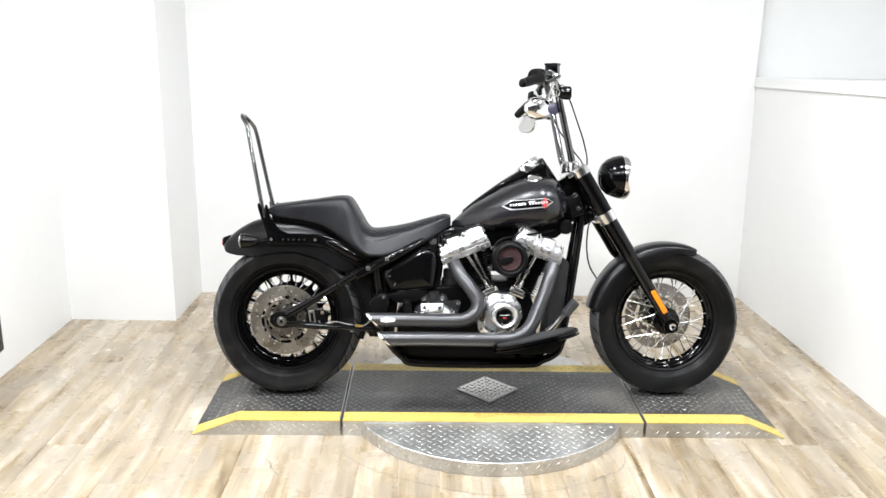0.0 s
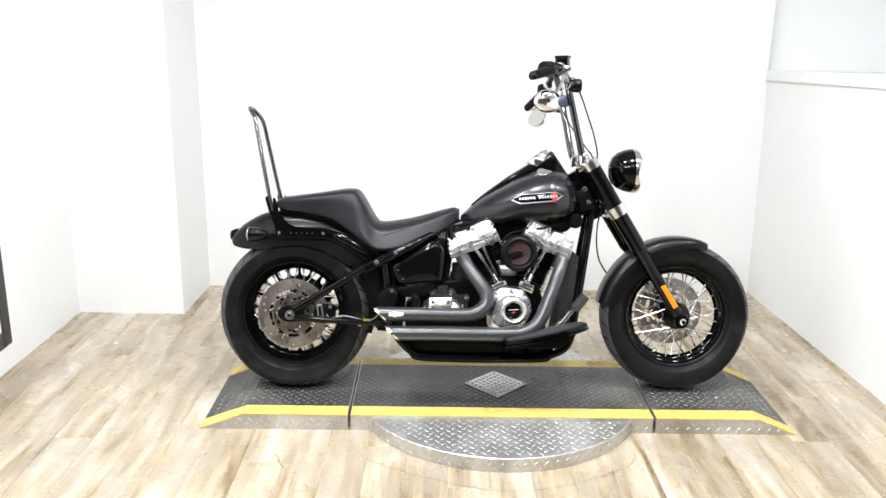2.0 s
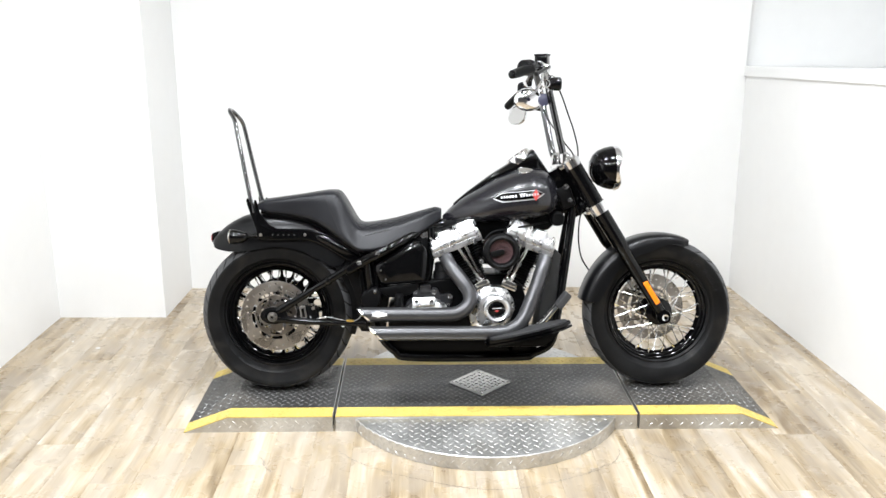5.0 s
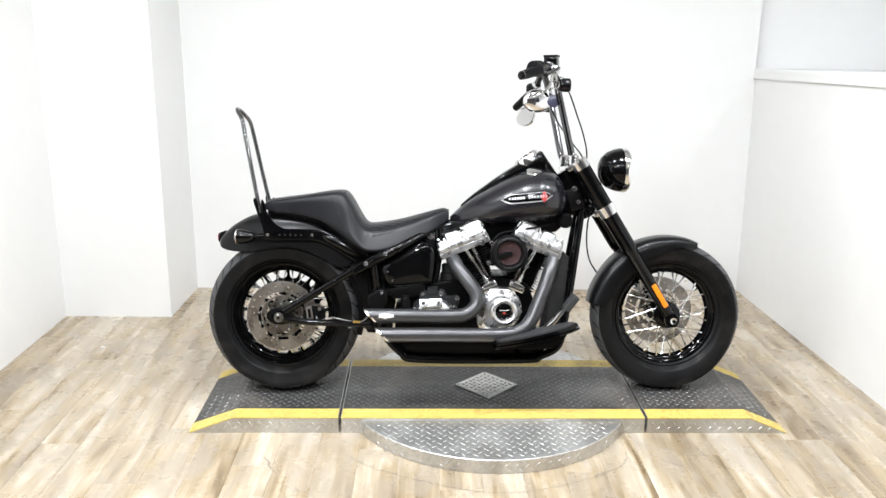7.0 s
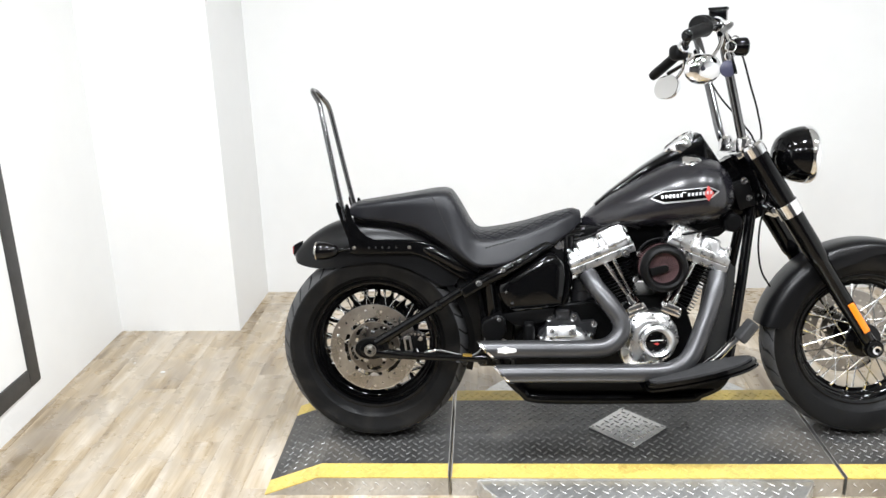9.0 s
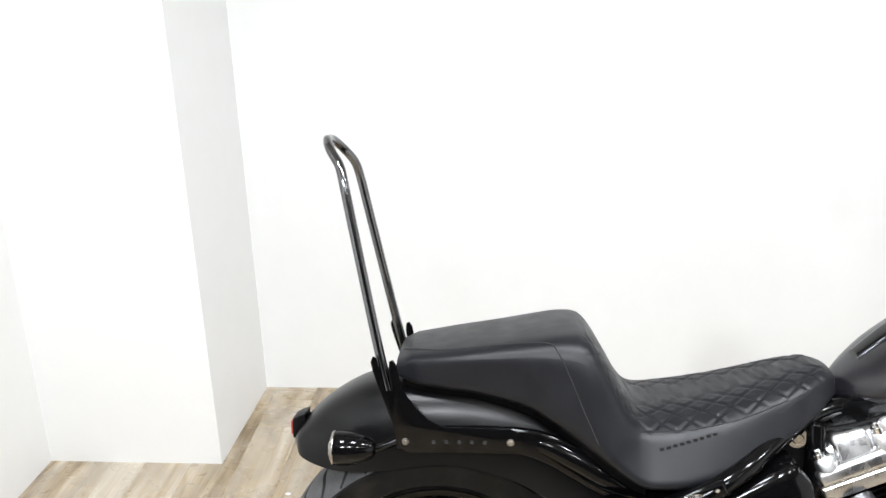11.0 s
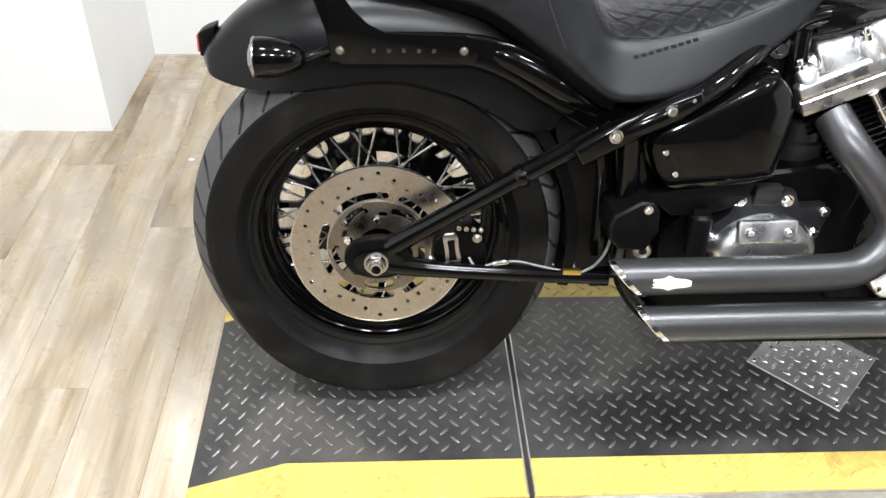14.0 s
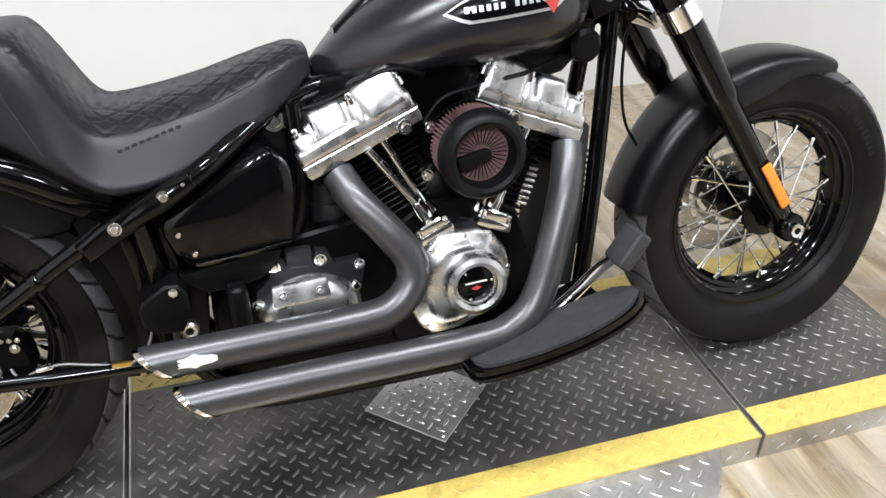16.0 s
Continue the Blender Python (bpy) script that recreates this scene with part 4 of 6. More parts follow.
up = pipe("exhaust_pipe", [(-0.440, -0.262, 0.343), (-0.3, -0.256, 0.342), (-0.12, -0.244, 0.339), (-0.055, -0.236, 0.346), (-0.015, -0.224, 0.379), (-0.012, -0.212, 0.421), (-0.045, -0.195, 0.472), (-0.085, -0.167, 0.520), (-0.105, -0.13, 0.555)], 0.0285, "upper dark ceramic-coated exhaust pipe")
low = pipe("exhaust_pipe", [(-0.392, -0.278, 0.270), (-0.2, -0.274, 0.270), (0.08, -0.266, 0.269), (0.155, -0.258, 0.281), (0.205, -0.246, 0.322), (0.25, -0.220, 0.420), (0.283, -0.19, 0.50), (0.305, -0.15, 0.555)], 0.0285, "lower dark ceramic-coated exhaust pipe")
bm = bmesh.new()
rows = []
for dx in np.linspace(-0.034, 0.034, 9):
    half = 0.004 + 0.0085 * max(0, 1 - abs(dx) / 0.018) + 0.003 * (abs(abs(dx) - 0.022) < 0.006)
    rows.append([(-0.379 + dx, -0.2595 - 0.0295 * math.cos(a), 0.3425 + 0.0295 * math.sin(a)) for a in np.linspace(-half / 0.0295 + 0.15, half / 0.0295 + 0.15, 5)])
vs = [[bm.verts.new(p) for p in r] for r in rows]
for a, b in zip(vs, vs[1:]):
    for i in range(4):
        bm.faces.new((a[i], b[i], b[i + 1], a[i + 1]))
part("maker_plate", bm, WHITE_BADGE, up, "pale maker's emblem")

# rear frame, struts and sissy bar
for s in (-1, 1):
    bm = bmesh.new()
    slab(bm, strip([(-0.885, 0.650, 0.020), (-0.80, 0.652, 0.022), (-0.69, 0.650, 0.023), (-0.62, 0.634, 0.026), (-0.54, 0.592, 0.030), (-0.46, 0.548, 0.031), (-0.40, 0.528, 0.020)]), s * 0.112, s * 0.129, 0.008, 4)
    strut = part("fender_strut", bm, GLOSS, moto, "gloss black fender strut")
    bm = bmesh.new()
    slab(bm, [(-0.921, 0.775), (-0.924, 0.79), (-0.92, 0.799), (-0.914, 0.796), (-0.907, 0.77), (-0.899, 0.74), (-0.893, 0.736), (-0.889, 0.742), (-0.893, 0.775), (-0.892, 0.79), (-0.886, 0.793), (-0.88, 0.784), (-0.876, 0.762), (-0.866, 0.733), (-0.846, 0.706), (-0.825, 0.687), (-0.8, 0.675), (-0.685, 0.672), (-0.668, 0.664), (-0.664, 0.645), (-0.672, 0.63), (-0.865, 0.63), (-0.88, 0.64), (-0.888, 0.68), (-0.91, 0.74)], s * 0.129, s * 0.135, 0.0015)
    bracket = part("sissy_bracket", bm, GLOSS, moto, "gloss black sissy bar bracket")
    if s < 0:
        for x in (-0.867, -0.686):
            bolt(x, -0.135, 0.650, 0.8, bracket, dark=True)
        for k in range(5):
            bm = bmesh.new()
            lathe(bm, [(0, 0.0), (0.002, 0.0), (0.003, -0.001), (0.0036, 0)], (-0.818 + 0.022 * k, -0.1352, 0.650), "y", 14)
            part("slot_hole", bm, GAP, bracket)
bm = bmesh.new()
SISSY = [(-0.895, -0.126, 0.738), (-0.914, -0.117, 0.82), (-0.955, -0.094, 1.02), (-0.968, -0.086, 1.084), (-0.977, -0.075, 1.116), (-0.996, -0.055, 1.143), (-1.006, -0.026, 1.157), (-1.009, 0, 1.159)]
tube(bm, SISSY + [(x, -y, z) for x, y, z in SISSY[-2::-1]], 0.0085, 14, 8)
part("sissy_bar", bm, BLACK_CHROME, moto, "gloss black tubular sissy bar")
for s in (-1, 1):
    bm = bmesh.new()
    tube(bm, [(-0.889, s * 0.122, 0.715), (-0.890, s * 0.122, 0.72), (-0.896, s * 0.121, 0.745), (-0.897, s * 0.121, 0.750)], [0.006, 0.0095, 0.0095, 0.006], 16, straight=True)
    part("sissy_socket", bm, GLOSS, moto)

for s in (-1, 1):
    bm = bmesh.new()
    tube(bm, [(-0.665, s * 0.112, 0.648), (-0.63, s * 0.113, 0.640), (-0.57, s * 0.116, 0.612), (-0.52, s * 0.120, 0.583), (-0.47, s * 0.124, 0.556)], [0.008, 0.019, 0.024, 0.023, 0.010], 20, 7)
    part("strut_flare", bm, GLOSS, moto, "gloss black rounded end of the fender strut")

# rear turn signals
for s in (-1, 1):
    bm = bmesh.new()
    prof = [(0, -0.990), (0.027, -0.990), (0.029, -0.988), (0.0305, -0.975), (0.029, -0.958), (0.024, -0.938), (0.016, -0.922), (0.009, -0.916), (0, -0.915)]
    lathe(bm, prof, (0, s * 0.150, 0.643), "x", 28)
    sig = part("turn_signal", bm, GLOSS, moto, "gloss black bullet turn signal with smoked lens")
    bm = bmesh.new()
    lathe(bm, [(0, -0.9965), (0.02, -0.995), (0.0255, -0.991), (0.0257, -0.9895)], (0, s * 0.150, 0.643), "x", 24)
    part("lens", bm, LENS, sig)
    bm = bmesh.new()
    lathe(bm, [(0.0268, -0.9905), (0.0285, -0.9905), (0.0297, -0.988), (0.0293, -0.9865)], (0, s * 0.150, 0.643), "x", 28)
    part("bezel", bm, STEEL, sig)
    bm = bmesh.new()
    tube(bm, [(-0.922, s * 0.150, 0.643), (-0.905, s * 0.144, 0.645), (-0.888, s * 0.128, 0.647)], [0.009, 0.007, 0.009], 12, 5)
    part("stalk", bm, GLOSS, sig)

# swingarm
for s in (-1, 1):
    bm = bmesh.new()
    tube(bm, [(-0.800, s * 0.140, 0.332), (-0.70, s * 0.141, 0.392), (-0.56, s * 0.146, 0.478), (-0.475, s * 0.150, 0.530)], [0.018, 0.0155, 0.0155, 0.017], 16, 6)
    arm = part("swingarm", bm, GLOSS, moto, "gloss black tubular swingarm")
    bm = bmesh.new()
    tube(bm, [(-0.800, s * 0.140, 0.303), (-0.72, s * 0.144, 0.294), (-0.58, s * 0.150, 0.287), (-0.44, s * 0.155, 0.283)], [0.019, 0.0145, 0.013, 0.013], 16, 6)
    part("lower_arm", bm, GLOSS, arm)
    bm = bmesh.new()
    slab(bm, [(-0.815 + 0.056 * math.cos(a) * (1 if math.cos(a) < 0 else 1.0), 0.316 + 0.036 * math.sin(a)) for a in np.linspace(0, 2 * math.pi, 32, endpoint=False)], s * 0.128, s * 0.152, 0.005)
    lug = part("axle_plate", bm, CAST, arm)
    bm = bmesh.new()
    slab(bm, [(-0.815 + 0.040 * math.cos(a), 0.314 + 0.026 * math.sin(a)) for a in np.linspace(0, 2 * math.pi, 28, endpoint=False)], s * 0.150, s * 0.156, 0.003)
    part("adjuster_plate", bm, GLOSS, arm)
    bm = bmesh.new()
    lathe(bm, [(0.0075, s * 0.150), (0.0075, s * 0.178), (0.0105, s * 0.178), (0.0115, s * 0.176), (0.0115, s * 0.168)], (RW.x - 0.004, 0, RW.z), "y", 24)
    lathe(bm, [(0.0115, s * 0.168), (0.0150, s * 0.168), (0.0160, s * 0.166), (0.0160, s * 0.158)], (RW.x - 0.004, 0, RW.z), "y", 6)
    lathe(bm, [(0.0160, s * 0.159), (0.0195, s * 0.159), (0.0200, s * 0.158), (0.0200, s * 0.154)], (RW.x - 0.004, 0, RW.z), "y", 24)
    part("axle_nut", bm, NUT_STEEL, arm, "steel axle nut")
    bm = bmesh.new()
    tube(bm, [(-0.60, s * 0.145, 0.453), (-0.597, s * 0.145, 0.455), (-0.587, s * 0.145, 0.461), (-0.584, s * 0.145, 0.463)], [0.016, 0.0185, 0.0185, 0.016], 16, straight=True)
    part("weld_collar", bm, GLOSS, arm)
    arm.matrix_basis = pose(0, s * 0.012, 0.006)

# rear brake caliper and its hose
bm = bmesh.new()
slab(bm, [(-0.728, 0.305), (-0.722, 0.345), (-0.70, 0.362), (-0.660, 0.360), (-0.640, 0.340), (-0.636, 0.300), (-0.655, 0.280), (-0.70, 0.282)], -0.145, -0.075, 0.007)
cal = part("brake_caliper", bm, CAST, moto, "black brake caliper")
bm = bmesh.new()
slab(bm, strip([(-0.700, 0.359, 0.008), (-0.699, 0.353, 0.0125), (-0.696, 0.333, 0.0120), (-0.693, 0.313, 0.0130), (-0.692, 0.306, 0.009)], 4), -0.152, -0.140, 0.003)
part("caliper_insert", bm, NUT_STEEL, cal)
bm = bmesh.new()
slab(bm, strip([(-0.6985, 0.350, 0.0060), (-0.696, 0.332, 0.0055), (-0.6935, 0.314, 0.0065)], 4), -0.1535, -0.148, 0.001)
part("caliper_badge", bm, CAST, cal)
for x, z in ((-0.73, 0.312), (-0.648, 0.292), (-0.655, 0.35)):
    bolt(x, -0.146, z, 0.95, cal, dark=True)
for k in range(4):
    bolt(-0.685 + 0.012 * k, -0.143, 0.366 - 0.001 * k, 0.5, cal, dark=True)
bm = bmesh.new()
tube(bm, [(-0.668, -0.150, 0.318), (-0.66, -0.158, 0.308), (-0.645, -0.16, 0.306), (-0.625, -0.16, 0.312), (-0.59, -0.16, 0.315), (-0.55, -0.163, 0.307), (-0.51, -0.168, 0.300), (-0.485, -0.172, 0.298)], 0.0024, 10, 8)
part("brake_hose", bm, HOSE, cal, "braided steel brake hose")
bm = bmesh.new()
tube(bm, [(-0.63, -0.16, 0.311), (-0.628, -0.16, 0.3115), (-0.605, -0.16, 0.3145), (-0.603, -0.16, 0.3147)], [0.004, 0.0055, 0.0055, 0.004], 12, straight=True)
part("hose_fitting", bm, CHROME, cal)
bm = bmesh.new()
tube(bm, [(-0.485, -0.172, 0.300), (-0.462, -0.172, 0.315), (-0.445, -0.170, 0.345), (-0.440, -0.166, 0.385), (-0.434, -0.160, 0.42)], 0.0024, 10, 8)
part("brake_hose", bm, HOSE, cal)
bm = bmesh.new()
tube(bm, [(-0.441, -0.168, 0.372), (-0.4405, -0.167, 0.374), (-0.4385, -0.165, 0.392), (-0.438, -0.165, 0.394)], [0.004, 0.0058, 0.0058, 0.004], 12, straight=True)
part("hose_fitting", bm, CHROME, cal)
bm = bmesh.new()
box(bm, 0.03, 0.008, 0.009, pose(-0.500, -0.172, 0.302, 0, 2, 0), 0.0015)
part("hose_clip", bm, BRASS, cal, "gold hose clip")
bm = bmesh.new()
lathe(bm, [(0.0128, -0.536), (0.0148, -0.536), (0.0148, -0.524), (0.0128, -0.524)], (0, -0.152, 0.286), "x", 18, closed=True)
part("arm_clamp", bm, CHROME, cal)
bm = bmesh.new()
lathe(bm, [(0.0, -0.466), (0.016, -0.466), (0.0165, -0.464), (0.0165, -0.452), (0.0135, -0.450), (0.0165, -0.448), (0.0165, -0.436), (0.0, -0.436)], (0, -0.156, 0.284), "x", 20)
part("pivot_collar", bm, GLOSS, moto)

# main frame
for s in (-1, 1):
    bm = bmesh.new()
    tube(bm, [(-0.505, s * 0.150, 0.505), (-0.46, s * 0.175, 0.535), (-0.383, s * 0.182, 0.575), (-0.30, s * 0.160, 0.618), (-0.20, s * 0.090, 0.665), (-0.10, s * 0.05, 0.690), (0.10, s * 0.035, 0.700), (0.36, s * 0.03, 0.76)], 0.0175, 16, 8)
    rail = part("frame_rail", bm, GLOSS, moto, "gloss black frame tube")
    bm = bmesh.new()
    tube(bm, [(0.446, s * 0.038, 0.80), (0.431, s * 0.048, 0.70), (0.402, s * 0.072, 0.50), (0.368, s * 0.090, 0.29), (0.342, s * 0.098, 0.19), (0.27, s * 0.10, 0.148), (0.20, s * 0.10, 0.132), (-0.24, s * 0.10, 0.132), (-0.32, s * 0.10, 0.160), (-0.385, s * 0.10, 0.235), (-0.41, s * 0.10, 0.33)], 0.0165, 16, 8)
    part("down_tube", bm, GLOSS, moto, "gloss black frame down tube")
    bm = bmesh.new()
    tube(bm, [(-0.165, s * 0.095, 0.675), (-0.165, s * 0.100, 0.60), (-0.175, s * 0.105, 0.50), (-0.20, s * 0.105, 0.42)], 0.017, 14, 6)
    part("seat_post_tube", bm, GLOSS, moto)
    bm = bmesh.new()
    tube(bm, [(-0.43, s * 0.165, 0.545), (-0.42, s * 0.15, 0.45), (-0.415, s * 0.13, 0.36), (-0.41, s * 0.11, 0.27)], [0.014, 0.017, 0.017, 0.015], 14, 6)
    part("frame_plate", bm, GLOSS, moto)
bm = bmesh.new()
slab(bm, strip([(-0.515, 0.505, 0.017), (-0.46, 0.538, 0.019), (-0.383, 0.577, 0.018), (-0.335, 0.602, 0.013)], 6), -0.194, -0.165, 0.011, 4)
gusset = part("frame_gusset", bm, GLOSS, moto)
for x, z, q in ((-0.461, 0.542, 1.25), (-0.383, 0.581, 1.25), (-0.40, 0.563, 0.4), (-0.352, 0.597, 0.4)):
    bolt(x, -0.196, z, q, gusset)
bm = bmesh.new()
lathe(bm, [(0, -0.108), (0.008, -0.108), (0.010, -0.105), (0.010, -0.10), (0.0175, -0.10), (0.0185, -0.097), (0.0185, -0.06)], (-0.196, 0, 0.650), "y", 24)
part("seat_bolt", bm, CHROME, moto, "chrome flanged bolt")

# battery box and dark bodywork between the frame tubes
bm = bmesh.new()
slab(bm, [(-0.495, 0.30), (-0.46, 0.24), (-0.36, 0.24), (-0.34, 0.42), (-0.20, 0.45), (-0.16, 0.60), (-0.20, 0.655), (-0.30, 0.61), (-0.47, 0.565), (-0.545, 0.560), (-0.530, 0.50), (-0.500, 0.42)], -0.095, 0.095, 0.012, 2)
part("battery_box", bm, PLASTIC, moto, "black plastic battery box")
for k in range(3):
    bm = bmesh.new()
    slab(bm, strip([(-0.462 + 0.028 * k, 0.51 + 0.006 * k, 0.009), (-0.448 + 0.028 * k, 0.42, 0.010), (-0.446 + 0.026 * k, 0.30, 0.009)], 4), -0.118 - 0.008 * k, -0.09, 0.004)
    part("box_rib", bm, GLOSS, moto)

# oil tank and side electrics
bm = bmesh.new()
slab(bm, [(-0.405, 0.515), (-0.398, 0.530), (-0.30, 0.592), (-0.235, 0.628), (-0.212, 0.626), (-0.182, 0.585), (-0.178, 0.555), (-0.190, 0.475), (-0.205, 0.455), (-0.345, 0.440), (-0.368, 0.445), (-0.398, 0.490)], -0.150, 0.11, 0.004, 2)
TANK_FACE = smooth_path([(-0.400, 0.505), (-0.390, 0.535), (-0.30, 0.592), (-0.235, 0.626), (-0.205, 0.618), (-0.182, 0.575), (-0.190, 0.480), (-0.212, 0.456), (-0.345, 0.442), (-0.380, 0.462), (-0.400, 0.505)], 5)[:-1]
skin(bm, [[(-0.268 + (x + 0.268) * f, y - 0.010 * (x + 0.30) * f, 0.530 + (z - 0.530) * f) for x, z in TANK_FACE] for f, y in ((0.99, -0.140), (0.985, -0.158), (0.95, -0.166), (0.85, -0.1715), (0.65, -0.176), (0.35, -0.1785), (0.02, -0.1795))])
oil = part("oil_tank", bm, GLOSS, moto, "gloss black oil tank cover")
for x, z in ((-0.386, 0.508), (-0.366, 0.472)):
    bolt(x + 0.012, -0.170, z, 0.85, oil)
for x, z in ((-0.196, 0.585), (-0.192, 0.535), (-0.194, 0.505)):
    bm = bmesh.new()
    box(bm, 0.010, 0.004, 0.016, pose(x - 0.014, -0.1655, z), 0.0015)
    part("panel_slot", bm, GAP, oil)
bm = bmesh.new()
slab(bm, [(-0.405, 0.428), (-0.345, 0.440), (-0.25, 0.452), (-0.215, 0.452), (-0.225, 0.425), (-0.255, 0.405), (-0.30, 0.395), (-0.345, 0.395), (-0.365, 0.410)], -0.160, -0.10, 0.006)
part("tank_bracket", bm, PLASTIC, moto, "dark grey plastic bracket")
bm = bmesh.new()
slab(bm, [(-0.455, 0.398), (-0.448, 0.415), (-0.408, 0.438), (-0.388, 0.436), (-0.376, 0.420), (-0.374, 0.385), (-0.392, 0.352), (-0.435, 0.355), (-0.452, 0.372)], -0.200, -0.12, 0.010, 3)
conn = part("connector_box", bm, PLASTIC, moto, "black moulded connector cover")
bolt(-0.397, -0.201, 0.425, 0.85, conn)
bm = bmesh.new()
lathe(bm, [(0.0, -0.012), (0.0165, -0.012), (0.019, -0.010), (0.019, 0.045), (0.0175, 0.055), (0.012, 0.060), (0, 0.061)], (-0.300, -0.170, 0.345), "z", 20)
box(bm, 0.03, 0.010, 0.014, pose(-0.300, -0.170, 0.405), 0.004)
part("dipstick_cap", bm, PLASTIC, moto, "black oil dipstick cap")
bm = bmesh.new()
lathe(bm, [(0.007, -0.150), (0.007, -0.166), (0.012, -0.168), (0.0155, -0.164), (0.0155, -0.150)], (-0.385, 0, 0.335), "y", 20)
part("pivot_bolt", bm, STEEL, moto)

# engine
bm = bmesh.new()
slab(bm, [(-0.03, 0.215), (0.20, 0.215), (0.245, 0.27), (0.25, 0.33), (0.215, 0.44), (0.15, 0.485), (0.05, 0.485), (-0.02, 0.445), (-0.06, 0.33)], -0.130, 0.12, 0.014, 3)
case = part("engine", bm, CAST, moto, "air-cooled V-twin engine with black crankcase")
bm = bmesh.new()
slab(bm, [(-0.345, 0.225), (-0.03, 0.225), (-0.02, 0.43), (-0.085, 0.470), (-0.20, 0.455), (-0.285, 0.415), (-0.345, 0.345)], -0.128, 0.12, 0.014, 3)
gear = part("gearbox", bm, CAST, moto, "black gearbox with polished cover")
bm = bmesh.new()
slab(bm, [(-0.272, 0.33), (-0.268, 0.375), (-0.245, 0.395), (-0.236, 0.428), (-0.218, 0.432), (-0.205, 0.412), (-0.172, 0.412), (-0.160, 0.434), (-0.140, 0.430), (-0.128, 0.405), (-0.085, 0.408), (-0.078, 0.385), (-0.090, 0.34), (-0.10, 0.30), (-0.26, 0.30)], -0.150, -0.12, 0.007)
part("gearbox_cover", bm, GEARBOX_BLACK, gear)
bm = bmesh.new()
box(bm, 0.045, 0.02, 0.035, pose(-0.19, -0.148, 0.428, 12, 0, 0), 0.006)
part("cover_rib", bm, GEARBOX_BLACK, gear)
bm = bmesh.new()
rings = []
for f, d in ((1.0, 0.0), (0.97, 0.012), (0.88, 0.024), (0.7, 0.033), (0.4, 0.038), (0.02, 0.04)):
    rings.append([(-0.180 + 0.090 * f * math.cos(a), -0.148 - d, 0.326 + (0.069 if math.sin(a) > 0 else 0.028) * f * math.sin(a)) for a in np.linspace(0, 2 * math.pi, 40, endpoint=False)])
skin(bm, rings)
part("clutch_dome", bm, POLISHED, gear, "polished aluminium gearbox cover")
bm = bmesh.new()
box(bm, 0.096, 0.018, 0.036, pose(-0.197, -0.190, 0.383, -16, -2, 0), 0.006, 3)
plate_ = part("cover_plate", bm, POLISHED, gear, "polished cover plate")
for x in (-0.228, -0.166):
    bolt(x, -0.201, 0.385, 0.9, gear)
for x, z in ((-0.233, 0.417), (-0.154, 0.417), (-0.088, 0.397), (-0.098, 0.360), (-0.268, 0.352)):
    bolt(x, -0.152, z, 1.25, gear)
bm = bmesh.new()
lathe(bm, [(0, 0.055), (0.03, 0.055), (0.036, 0.05), (0.036, 0.02), (0.042, 0.016), (0.042, -0.02), (0, -0.02)], (-0.115, -0.06, 0.475), "z", 30)
part("oil_filler", bm, GEARBOX_BLACK, gear)
bm = bmesh.new()
slab(bm, [(-0.31, 0.128), (0.25, 0.128), (0.29, 0.17), (0.29, 0.235), (-0.35, 0.235), (-0.35, 0.16)], -0.085, 0.10, 0.01)
part("oil_pan", bm, CAST, gear, "black oil pan")


